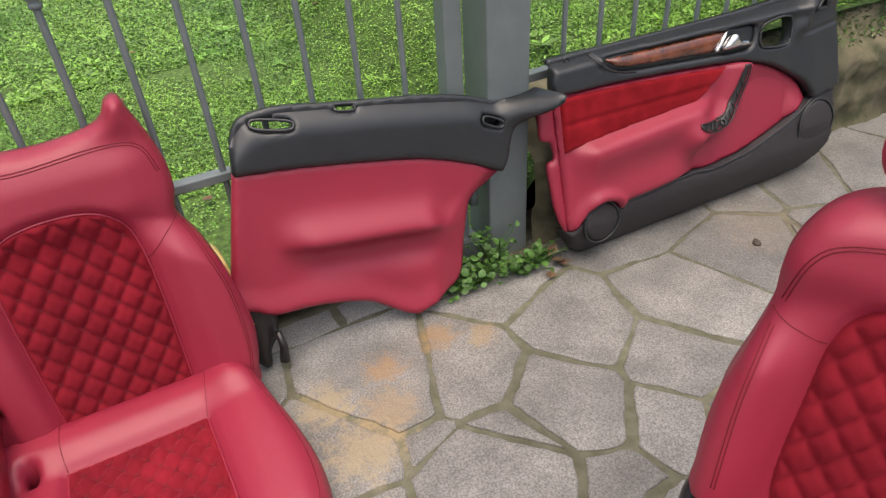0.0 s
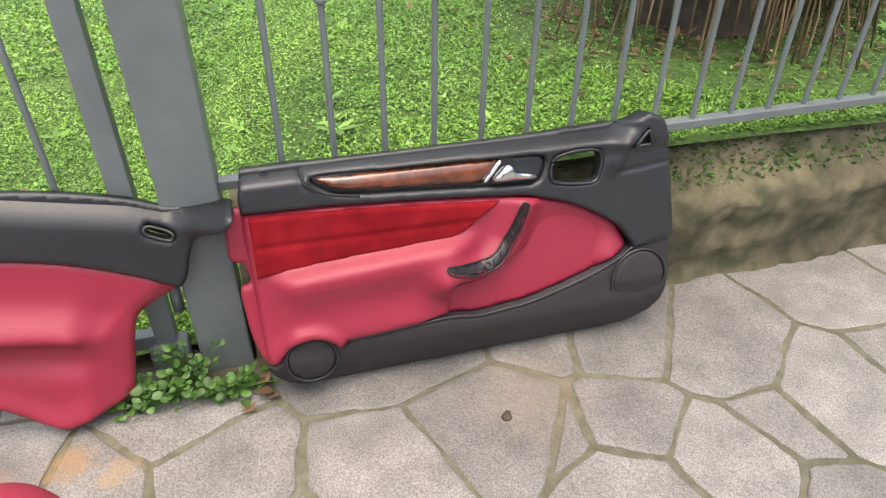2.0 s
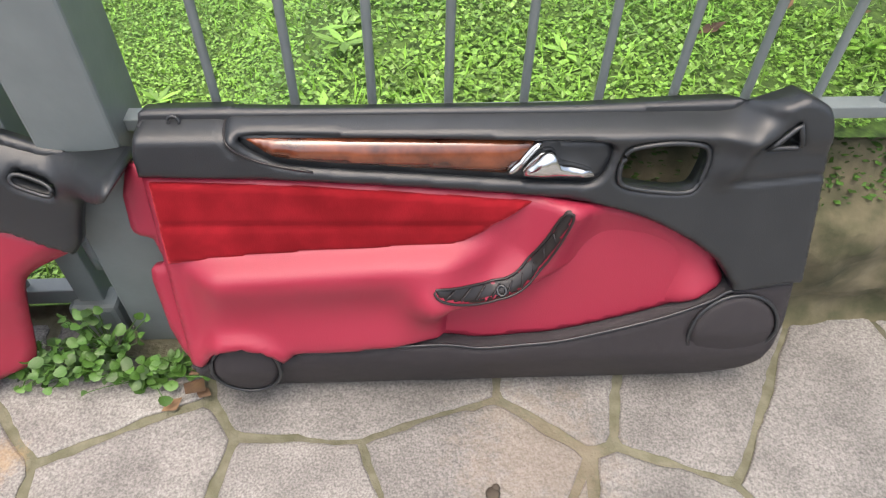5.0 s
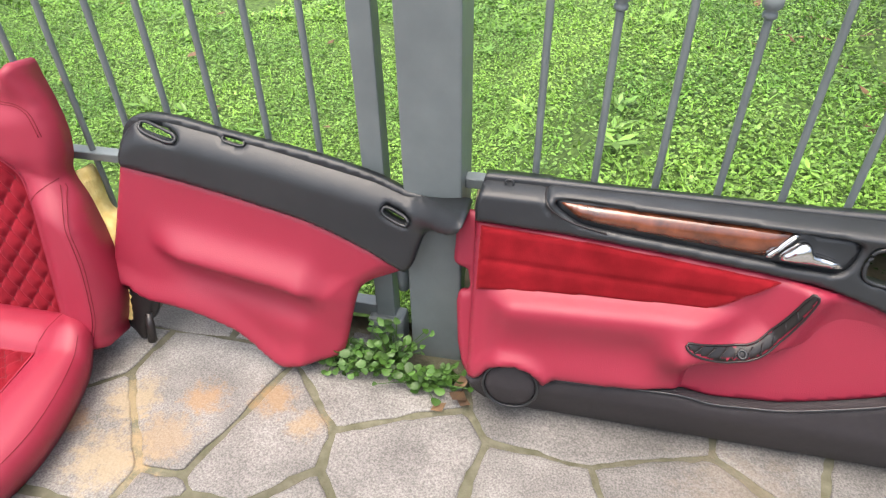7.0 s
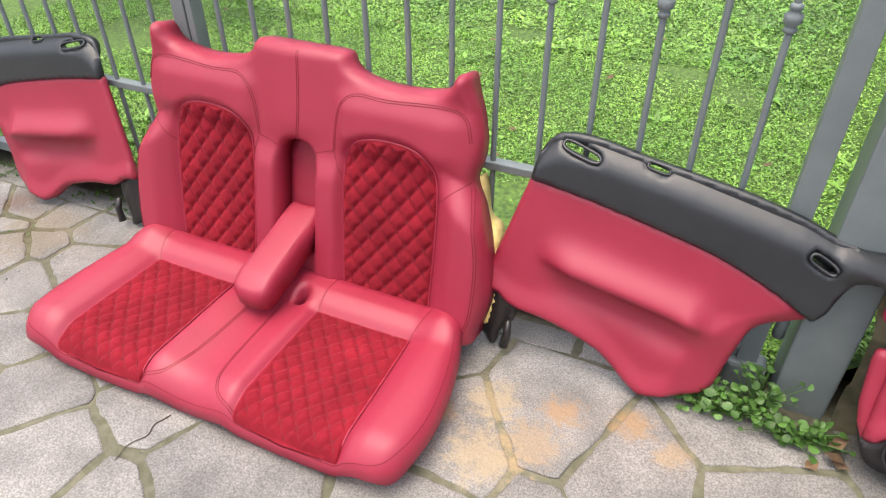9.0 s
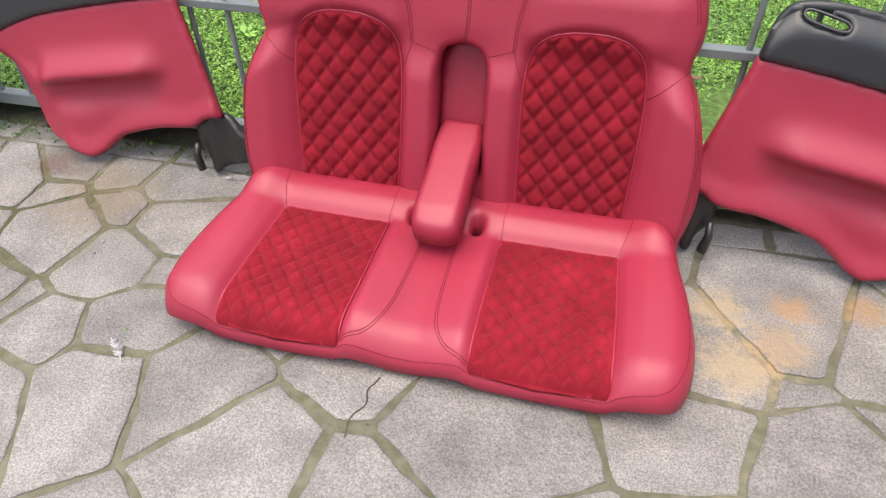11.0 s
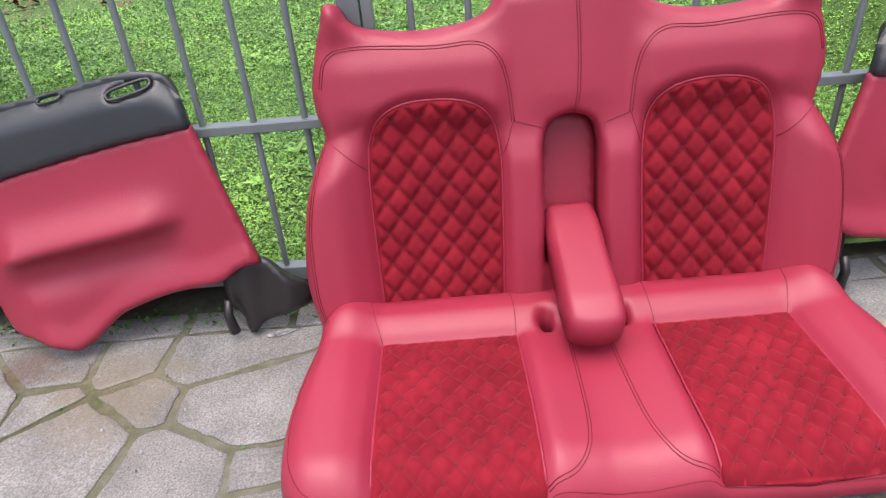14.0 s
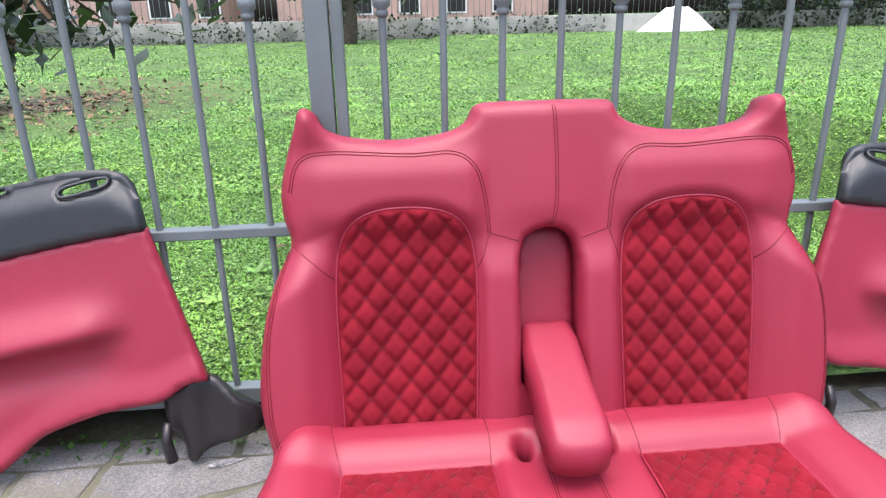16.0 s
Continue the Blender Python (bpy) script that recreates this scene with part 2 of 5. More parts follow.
def tube(line, radius, sides=6, closed=False, flat=1.0):
    """A round bead along a line of points; radius may vary along it."""
    p = np.asarray(line, float)
    r = np.broadcast_to(np.asarray(radius, float), (len(p),))
    t = np.roll(p, -1, 0) - np.roll(p, 1, 0) if closed else np.gradient(p, axis=0)
    t /= np.maximum(np.linalg.norm(t, axis=1), 1e-9)[:, None]
    ref = np.array((0.31, 0.21, 0.93)) if abs(t[:, 2]).mean() < 0.8 else np.array((0.95, 0.3, 0.1))
    a = np.cross(t, ref)
    a /= np.linalg.norm(a, axis=1)[:, None]
    b = np.cross(t, a)
    ang = np.arange(sides) * 2 * np.pi / sides
    v = p[:, None] + r[:, None, None] * (np.cos(ang)[None, :, None] * a[:, None] + flat * np.sin(ang)[None, :, None] * b[:, None])
    n, faces = len(p), []
    for i in range(n if closed else n - 1):
        j = (i + 1) % n
        for k in range(sides):
            m = (k + 1) % sides
            faces.append([i * sides + k, i * sides + m, j * sides + m, j * sides + k])
    if not closed:
        faces += [list(range(sides))[::-1], [(n - 1) * sides + k for k in range(sides)]]
    return v.reshape(-1, 3), faces


def box(x0, x1, y0, y1, z0, z1, bevel=0.003):
    """A box with chamfered edges."""
    bm = bmesh.new()
    bmesh.ops.create_cube(bm, size=1)
    for v in bm.verts:
        v.co = ((x0 + x1) / 2 + v.co.x * (x1 - x0), (y0 + y1) / 2 + v.co.y * (y1 - y0), (z0 + z1) / 2 + v.co.z * (z1 - z0))
    if bevel:
        bmesh.ops.bevel(bm, geom=list(bm.edges), offset=bevel, segments=2, affect="EDGES", profile=0.5)
    out = [tuple(v.co) for v in bm.verts], [[v.index for v in f.verts] for f in bm.faces]
    bm.free()
    return out


def join(*pieces):
    V, F, n = [], [], 0
    for v, f in pieces:
        v = np.asarray(v, float).reshape(-1, 3)
        V.append(v)
        F += [[i + n for i in q] for q in f]
        n += len(v)
    return np.vstack(V), F


def lathe(x, y, profile, sides=12):
    """Turned solid round a vertical axis: profile of (radius, z)."""
    ang = np.arange(sides) * 2 * np.pi / sides
    v = [(x + r * math.cos(a), y + r * math.sin(a), z) for r, z in profile for a in ang]
    f = []
    for i in range(len(profile) - 1):
        for k in range(sides):
            m = (k + 1) % sides
            f.append([i * sides + k, i * sides + m, (i + 1) * sides + m, (i + 1) * sides + k])
    f += [list(range(sides))[::-1], [(len(profile) - 1) * sides + k for k in range(sides)]]
    return v, f


def lean(y0, slope, turn=0.0, x0=0.0):
    """Lays (x, z) points on a leaning plane, height towards the viewer."""
    c = np.array((-turn, -1.0, slope))
    c /= np.linalg.norm(c)

    def lay(P, h):
        P = np.asarray(P, float)
        w = np.stack([P[:, 0], y0 - turn * (P[:, 0] - x0) + slope * P[:, 1], P[:, 1]], 1)
        return w + np.asarray(h)[:, None] * c
    return lay


def bump_at(P, cx, cz, rx, rz, power=2.0):
    q = ((P[:, 0] - cx) / rx) ** 2 + ((P[:, 1] - cz) / rz) ** 2
    return np.exp(-q ** (power / 2))


def flat_rise(h=0.0):
    return lambda P: np.full(len(P), h)


def ring(cx, cz, rx, rz=None, n=32):
    a = np.arange(n) * 2 * np.pi / n
    return np.stack([cx + rx * np.cos(a), cz + (rz or rx) * np.sin(a)], 1)


# ---- ground, lawn, wall ----


def lawn_height(x, y):
    bank = 0.42 * step01(1.25, 1.75, x) * (1 - 0.75 * step01(3.2, 9.0, y))
    return 0.05 + bank + 0.02 * np.sin(x * 1.7 + 0.6) * np.cos(y * 1.3)


xs = np.r_[np.linspace(-60, -8, 14)[:-1], np.linspace(-8, 8, 321), np.linspace(8, 60, 14)[1:]]
ys = np.r_[np.linspace(2.19, 9, 40), np.linspace(9, 120, 30)[1:]]
X, Y = np.meshgrid(xs, ys)
Z = lawn_height(X, Y)
nx, ny = len(xs), len(ys)
grid = [[j * nx + i, j * nx + i + 1, (j + 1) * nx + i + 1, (j + 1) * nx + i] for j in range(ny - 1) for i in range(nx - 1)]
tagged(part("ground", np.stack([X.ravel(), Y.ravel(), Z.ravel()], 1), grid, LAWN), "patchy green lawn with soil showing", "lawn", kind="structure")
tagged(part("pavement_bed", [(-60, -60, -0.004), (60, -60, -0.004), (60, 2.3, -0.004), (-60, 2.3, -0.004)], [[0, 1, 2, 3]], MORTAR),
       "mossy grey mortar bed between the flagstones", "pavement", kind="structure")

# rough low wall under the fixed fence
rng = np.random.default_rng(5)
wx = np.r_[np.arange(1.38, 4.5, 0.022), np.arange(4.5, 9.0, 0.06)]
prof = bent([(2.075, -0.02), (2.10, 0.03), (2.105, 0.10), (2.10, 0.18), (2.085, 0.25), (2.085, 0.30), (2.105, 0.335), (2.15, 0.36), (2.19, 0.40), (2.23, 0.455), (2.30, 0.47)], 3, False)
V = []
for x in wx:
    for y, z in prof:
        k = noise.noise((x * 5, y * 9, z * 9)) * 0.026 + noise.noise((x * 18, y * 22, z * 22)) * 0.014 + noise.noise((x * 45, y * 45, z * 45)) * 0.005
        V.append((x, y + k, z + (k * 0.6 if 0 < z else 0)))
m = len(prof)
F = [[i * m + j, (i + 1) * m + j, (i + 1) * m + j + 1, i * m + j + 1] for i in range(len(wx) - 1) for j in range(m - 1)]
tagged(part("wall_low", V, F, KERB), "weathered low concrete kerb wall with brown moss", "wall", kind="structure")

# ---- iron gate and fence ----
FY = 2.175


def collar(x, z):
    return lathe(x, FY, [(0.009, z - 0.032), (0.014, z - 0.028), (0.014, z - 0.02), (0.010, z - 0.016), (0.019, z - 0.008), (0.019, z + 0.008),
                         (0.010, z + 0.016), (0.014, z + 0.02), (0.014, z + 0.028), (0.009, z + 0.032)], 12)


def iron_bar(x, z0, z1):
    return tube([(x, FY, z0), (x, FY, z0 + 0.004), (x, FY, z1 - 0.004), (x, FY, z1)], 0.0082, 10)


def leaf_of_gate(name, x0, x1, bars, knots, label):
    g = thing(name, ((x0 + x1) / 2, FY, 0.05), label, "gate", "gate leaves")
    part("mid_rail", *box(x0, x1, FY - 0.018, FY + 0.018, 0.517, 0.541), PAINT, g, smooth=False)
    part("bottom_rail", *box(x0, x1, FY - 0.02, FY + 0.02, 0.085, 0.128), PAINT, g, smooth=False)
    part("top_rail", *box(x0, x1, FY - 0.018, FY + 0.018, 1.70, 1.73), PAINT, g, smooth=False)
    for i, x in enumerate(bars):
        b = part("bar", *iron_bar(x, 0.1, 1.85), PAINT, g)
        if i % 2 == knots:
            part("collar", *collar(x, 1.02), PAINT, b)
    return g


right_bars = [1.005 - 0.1296 * i for i in range(13)]
gate = leaf_of_gate("gate_leaf", -0.632, 1.118, right_bars, 0, "grey painted iron gate leaf with round bars and collars")
part("stile", *box(1.118, 1.172, FY - 0.027, FY + 0.027, 0.03, 1.78), PAINT, gate, smooth=False)
part("stile", *box(-0.658, -0.634, FY - 0.022, FY + 0.03, 0.03, 1.78), PAINT, gate, smooth=False)
part("foot_plate", *box(1.095, 1.20, FY - 0.05, FY + 0.02, 0.0, 0.10, 0.012), PAINT, gate, smooth=False)
left_bars = [-0.829 - 0.1243 * i for i in range(14)]
gate2 = leaf_of_gate("gate_leaf", -2.56, -0.71, left_bars, 0, "grey painted iron gate leaf standing behind the seats")
part("stile", *box(-0.712, -0.662, FY - 0.025, FY + 0.025, 0.03, 1.78), PAINT, gate2, smooth=False)
part("stile", *box(-2.61, -2.56, FY - 0.025, FY + 0.025, 0.03, 1.78), PAINT, gate2, smooth=False)


def gate_post(x0, x1):
    p = thing("gate_post", ((x0 + x1) / 2, 2.18, 0), "thick square grey painted steel gate post", "post", "gate posts")
    part("shaft", *box(x0, x1, 2.112, 2.25, -0.01, 2.0, 0.006), PAINT, p, smooth=False)
    part("cap", *box(x0 - 0.01, x1 + 0.01, 2.10, 2.26, 2.0, 2.03, 0.006), PAINT, p, smooth=False)
    part("hinge", *tube([(x0 - 0.03, 2.165, 0.2), (x0 - 0.03, 2.165, 0.28)], 0.016, 10), PAINT, p)


gate_post(1.228, 1.368)
gate_post(-2.81, -2.67)
fence = thing("fence", (3.5, FY, 0.45), "grey painted iron fence on a low wall", "fence")
part("bottom_rail", *box(1.368, 9.0, FY - 0.018, FY + 0.018, 0.556, 0.582), PAINT, fence, smooth=False)
part("top_rail", *box(1.368, 9.0, FY - 0.018, FY + 0.018, 1.70, 1.73), PAINT, fence, smooth=False)
for i in range(54):
    b = part("bar", *iron_bar(1.530 + 0.1336 * i, 0.57, 1.85), PAINT, fence)
    if i % 2:
        part("collar", *collar(1.530 + 0.1336 * i, 1.02), PAINT, b)
fence2 = thing("fence", (-5.0, FY, 0.1), "grey painted iron fence beyond the gate", "fence")
part("bottom_rail", *box(-8, -2.81, FY - 0.018, FY + 0.018, 0.1, 0.126), PAINT, fence2, smooth=False)
for i in range(38):
    part("bar", *iron_bar(-2.94 - 0.1336 * i, 0.1, 1.85), PAINT, fence2)

# ---- quilted and padded pieces ----


def quilt(P, cx, cz, a=0.036, b=0.052, deep=0.008, rim=None):
    """Diamond pillows: a wide, b high."""
    u, v = (P[:, 0] - cx) / a, (P[:, 1] - cz) / b
    s, t = np.abs(np.sin(np.pi * (u + v) / 2)), np.abs(np.sin(np.pi * (u - v) / 2))
    h = deep * (np.minimum(1, 1.2 * s) * np.minimum(1, 1.2 * t)) ** 0.5
    if rim is not None:
        k = step01(0.0, 0.016, reach(rim, P))
        h = h * k + 0.5 * deep * (1 - k)
    return h


def rolled(rise, line, roll):
    """The padded surface with its rounded rim taken into account."""
    rim = even(np.asarray(line), 0.011)

    def top(P):
        k = np.clip(1 - reach(rim, P) / roll, 0, 1)
        return rise(P) - roll * (1 - np.sqrt(np.clip(1 - k * k, 0, 1)))
    return top


def seam(name, line, rise, lay, parent, radius=0.0011, double=0.0, lift=0.0004, mat=THREAD):
    """Stitching that follows a padded surface."""
    p = even(bent(line, 8, False), 0.012, False)
    t = np.gradient(p, axis=0)
    t /= np.linalg.norm(t, axis=1)[:, None]
    nrm = np.stack([-t[:, 1], t[:, 0]], 1)
    for off in ((-double, double) if double else (0.0,)):
        q = p + nrm * off
        part(name, *tube(lay(q, rise(q) + lift), radius, 5), mat, parent)


def quilt_lines(outline, cx, cz, a, b, rise, lay, parent):
    """The sewn lines of the diamonds, lying in the valleys."""
    lo, hi = outline.min(0), outline.max(0)
    made = []
    for sign in (1, -1):
        for k in range(-16, 17):
            x = np.arange(lo[0], hi[0], 0.006)
            z = cz + b * sign * (2 * k - (x - cx) / a)
            p = np.stack([x, z], 1)
            ok = inside(outline, p) & (reach(outline, p) > 0.006)
            run = p[ok]
            if len(run) > 2:
                made.append(tube(lay(run, rise(run) + 0.0008), 0.0013, 4))
    tagged(part("quilt_stitching", *join(*made), THREAD, parent), kind="stuff")


# rear bench: backrest
SX = -0.210


def half(pts):
    p = np.array(pts)
    left = p[::-1] * (-1, 1)
    return np.vstack([p, left[np.abs(left[:, 0]) > 1e-6]]) + (SX, 0)


back_half = [(0.0, 0.813), (0.10, 0.813), (0.140, 0.811), (0.155, 0.802), (0.163, 0.784), (0.188, 0.763), (0.25, 0.747), (0.34, 0.742), (0.43, 0.752), (0.474, 0.770), (0.494, 0.802),
             (0.520, 0.808), (0.534, 0.770), (0.556, 0.712), (0.572, 0.645), (0.571, 0.588), (0.559, 0.530), (0.592, 0.460), (0.622, 0.36), (0.641, 0.25), (0.643, 0.18), (0.625, 0.10), (0.59, 0.048),
             (0.30, 0.04), (0.0, 0.04)]
back_line = bent(half(back_half), 6)
niche = np.array([(0.066, 0.20), (0.066, 0.475), (0.050, 0.525), (0.0, 0.545), (-0.050, 0.525), (-0.066, 0.475), (-0.066, 0.20)]) + (SX, 0)
niche_line = np.vstack([niche[:1], bent(niche[1:6], 8, False), niche[6:]])


def quilt_line(side):
    q = np.array([(0.172, 0.08), (0.164, 0.30), (0.162, 0.46), (0.178, 0.545), (0.225, 0.588), (0.310, 0.601), (0.395, 0.590), (0.446, 0.545), (0.465, 0.46), (0.468, 0.30), (0.464, 0.08)])
    mid = bent(q, 6, False)
    return mid * (side, 1) + (SX, 0)


QL = [quilt_line(-1), quilt_line(1)]


def back_rise(P):
    u, z = np.abs(P[:, 0] - SX), P[:, 1]
    h = np.zeros(len(P))
    wing = step01(0.455, 0.55, u) * (1 - step01(0.46, 0.56, z + (u - 0.5) * 0.6))
    h += 0.045 * wing * (1 - 0.6 * step01(0.60, 0.66, u))
    head = step01(0.52, 0.60, z) * (1 - step01(0.66, 0.74, z)) * (1 - step01(0.47, 0.57, u)) * step01(0.12, 0.18, u)
    h += 0.022 * head
    h += 0.030 * step01(0.70, 0.80, z) * step01(0.42, 0.50, u)
    inner = step01(0.058, 0.084, u) * (1 - step01(0.13, 0.17, u)) * (1 - step01(0.44, 0.53, z))
    h += 0.018 * inner
    h += 0.012 * (1 - step01(0.0, 0.14, u)) * step01(0.52, 0.60, z)
    h -= 0.004 * np.exp(-((z - (0.525 - 0.35 * (u - 0.555))) / 0.006) ** 2) * step01(0.44, 0.47, u)
    for q in QL:
        d = np.where(inside(q, P), -1, 1) * reach(q, P)
        h -= 0.016 * (1 - step01(-0.004, 0.020, d))
    return h + 0.03


back_lay = lean(1.940, 0.215)
back_top = rolled(back_rise, back_line, 0.035)
bench_back = thing("rear_seat", (SX, 2.02, 0), "red leather rear seat backrest with quilted suede panels", "car seat")
part("cover", *sheet(back_line, 0.011, back_rise, back_lay, 0.045, 0.035, holes=[niche_line]), LEATHER, bench_back)
part("niche", *sheet(niche_line, 0.02, flat_rise(-0.038), back_lay, 0.06, 0.0), LEATHER, bench_back, "shadowed red leather armrest recess")
for side, q in zip((-1, 1), QL):
    cx = SX + side * 0.315
    part("quilted_panel", *sheet(q, 0.0045, lambda P, cx=cx, q=q: back_rise(P) + 0.002 + quilt(P, cx, 0.30, 0.030, 0.037, 0.014, q), back_lay, 0.0, 0.008, back=False), SUEDE, bench_back, "dark red diamond-quilted suede panel")
    quilt_lines(q, cx, 0.30, 0.030, 0.037, lambda P: back_rise(P) + 0.0045, back_lay, bench_back)

    def m(pts, side=side):
        return np.array(pts) * (side, 1) + (SX, 0)
    seam("stitching", m([(0.55, 0.64), (0.53, 0.70), (0.47, 0.718), (0.30, 0.708), (0.205, 0.710), (0.160, 0.68), (0.140, 0.62), (0.132, 0.54)]), back_top, back_lay, bench_back, double=0.003)
    seam("stitching", m([(0.556, 0.530), (0.515, 0.50), (0.468, 0.455)]), back_top, back_lay, bench_back, double=0.0)
    seam("stitching", m([(0.070, 0.520), (0.10, 0.530), (0.132, 0.54)]), back_top, back_lay, bench_back)
    seam("stitching", m([(0.132, 0.54), (0.148, 0.49), (0.163, 0.455)]), back_top, back_lay, bench_back)
    seam("stitching", m([(0.562, 0.515), (0.590, 0.43), (0.612, 0.32), (0.614, 0.18), (0.598, 0.10)]), back_top, back_lay, bench_back, double=0.003)
    part("piping", *tube(back_lay(even(q, 0.012), back_rise(even(q, 0.012)) + 0.004), 0.003, 6, closed=True), LEATHER, bench_back)
seam("stitching", np.array([(0.012, 0.80), (0.016, 0.70), (0.014, 0.60), (0.004, 0.545)]) + (SX, 0), back_top, back_lay, bench_back, double=0.003)
foam = bent([(0.335, 0.51), (0.352, 0.50), (0.372, 0.41), (0.412, 0.38), (0.432, 0.28), (0.444, 0.18), (0.436, 0.11), (0.40, 0.09), (0.36, 0.30)], 5)
part("foam", *sheet(foam, 0.012, lambda P: np.array([-0.045 + 0.012 * noise.noise((p[0] * 60, p[1] * 60, 0)) for p in P]), back_lay, 0.125, 0.012), FOAM, bench_back, "exposed torn yellow foam edge")

# armrest folded down out of the recess
def arm_lay(P, h):
    s = np.asarray(P)
    w = np.stack([SX + s[:, 0], 2.03 - s[:, 1] * 0.955, 0.315 - s[:, 1] * 0.26], 1)
    return w + np.asarray(h)[:, None] * np.array((0, -0.26, 0.965))


arm_line = bent([(-0.060, 0.0), (-0.063, 0.16), (-0.064, 0.30), (-0.052, 0.345), (0.0, 0.358), (0.052, 0.345), (0.064, 0.30), (0.063, 0.16), (0.060, 0.0), (0.0, -0.01)], 6)
arm_rise = lambda P: 0.012 - 0.9 * P[:, 0] ** 2 - 0.02 * step01(0.28, 0.37, P[:, 1])
armrest = thing("armrest", (SX, 1.9, 0.16), "red leather padded centre armrest folded down between the seats", "armrest")
part("pad", *sheet(arm_line, 0.009, arm_rise, arm_lay, 0.075, 0.022), LEATHER, armrest)
for sx in (-0.050, 0.050):
    seam("stitching", [(sx, 0.02), (sx, 0.2), (sx * 0.97, 0.31), (sx * 0.8, 0.335)], lambda P: arm_rise(P) - 0.003, arm_lay, armrest)

# rear bench: cushion
def flat_lay(P, h):
    return np.stack([P[:, 0], P[:, 1], np.asarray(h)], 1)


cush_half = [(0.0, 1.966), (0.30, 1.967), (0.49, 1.965), (0.556, 1.948), (0.603, 1.885), (0.642, 1.75), (0.662, 1.61), (0.660, 1.51), (0.642, 1.432), (0.597, 1.392), (0.48, 1.384), (0.30, 1.382), (0.15, 1.385), (0.0, 1.390)]
cush_line = bent(half(cush_half), 8)


def pad_line(side):
    q = [(0.158, 1.812), (0.468, 1.814), (0.476, 1.60), (0.480, 1.398), (0.318, 1.392), (0.160, 1.398), (0.157, 1.60)]
    return np.array(q) * (side, 1) + (SX, 0)


PL = [even(pad_line(-1), 0.01), even(pad_line(1), 0.01)]
HOLES = [bent([(SX + s * 0.076, 1.866), (SX + s * 0.096, 1.864), (SX + s * 0.103, 1.848), (SX + s * 0.101, 1.822), (SX + s * 0.090, 1.812), (SX + s * 0.076, 1.816), (SX + s * 0.072, 1.838)], 4) for s in (-1, 1)]


def cushion_rise(P):
    u, y = np.abs(P[:, 0] - SX), P[:, 1]
    h = np.full(len(P), 0.118)
    h += 0.030 * step01(0.46, 0.55, u) * (1 - 0.5 * step01(0.58, 0.66, u))
    h += 0.030 * step01(1.80, 1.885, y)
    h += 0.010 * np.exp(-((u - 0.125) / 0.035) ** 2) * (1 - step01(1.72, 1.84, y))
    h -= 0.010 * (1 - step01(0.02, 0.08, u)) * (1 - step01(1.7, 1.85, y))
    h -= 0.030 * (1 - step01(1.39, 1.49, y)) ** 1.5
    for q in PL:
        d = np.where(inside(q, P), -1, 1) * reach(q, P)
        h -= 0.016 * (1 - step01(-0.004, 0.022, d))
    return h


cushion_top = rolled(cushion_rise, cush_line, 0.055)
cushion = thing("bench_cushion", (SX, 1.66, 0), "red leather rear bench cushion with two quilted suede pads on paving", "car seat")
part("cover", *sheet(cush_line, 0.011, cushion_rise, flat_lay, -0.004, 0.055, holes=HOLES, under=0.035), LEATHER, cushion)
for side, q in zip((-1, 1), PL):
    cx = SX + side * 0.32
    part("quilted_pad", *sheet(q, 0.0045, lambda P, cx=cx, q=q: cushion_rise(P) + 0.004 + quilt(P, cx, 1.58, 0.026, 0.030, 0.014, q) - 0.045 * np.clip(1 - (P[:, 1] - 1.386) / 0.03, 0, 1) ** 2, flat_lay, -0.06, 0.006, back=False), SUEDE, cushion, "dark red diamond-quilted suede pad")
    quilt_lines(q, cx, 1.58, 0.026, 0.030, lambda P: cushion_rise(P) + 0.0078 - 0.045 * np.clip(1 - (P[:, 1] - 1.386) / 0.03, 0, 1) ** 2, flat_lay, cushion)

    def m(pts, side=side):
        return np.array(pts) * (side, 1) + (SX, 0)
    seam("stitching", m([(0.044, 1.80), (0.050, 1.62), (0.058, 1.52), (0.074, 1.46), (0.105, 1.425), (0.155, 1.41)]), cushion_top, flat_lay, cushion, double=0.003)
    seam("stitching", m([(0.160, 1.814), (0.157, 1.87), (0.160, 1.945)]), cushion_top, flat_lay, cushion)
    seam("stitching", m([(0.468, 1.816), (0.484, 1.87), (0.494, 1.93)]), cushion_top, flat_lay, cushion)
    part("piping", *tube(flat_lay(even(q, 0.015), cushion_rise(even(q, 0.015)) + 0.006 - 0.04 * (even(q, 0.015)[:, 1] < 1.42)), 0.0026, 6, closed=True), LEATHER, cushion)
for side in (-1, 1):
    seam("stitching", np.array([(0.0, 1.402), (0.16, 1.398), (0.30, 1.394), (0.48, 1.396), (0.585, 1.408), (0.625, 1.455), (0.640, 1.53), (0.640, 1.62), (0.622, 1.74), (0.590, 1.86)]) * (side, 1) + (SX, 0), cushion_top, flat_lay, cushion, double=0.0)
# ---- quarter panels ----
q_lay = lean(1.99, 0.196)
q_black = np.vstack([bent([(0.496, 0.562), (0.508, 0.625), (0.528, 0.662), (0.56, 0.684), (0.64, 0.688), (0.78, 0.664), (0.90, 0.645), (1.03, 0.624), (1.16, 0.592), (1.25, 0.560), (1.33, 0.558), (1.385, 0.566)], 6, False),
                     [(1.398, 0.560)], bent([(1.385, 0.540), (1.335, 0.505), (1.292, 0.474), (1.272, 0.43), (1.258, 0.385), (1.236, 0.356)], 5, False),
                     bent([(1.145, 0.404), (0.996, 0.462), (0.785, 0.509), (0.63, 0.537), (0.498, 0.555)], 5, False)])
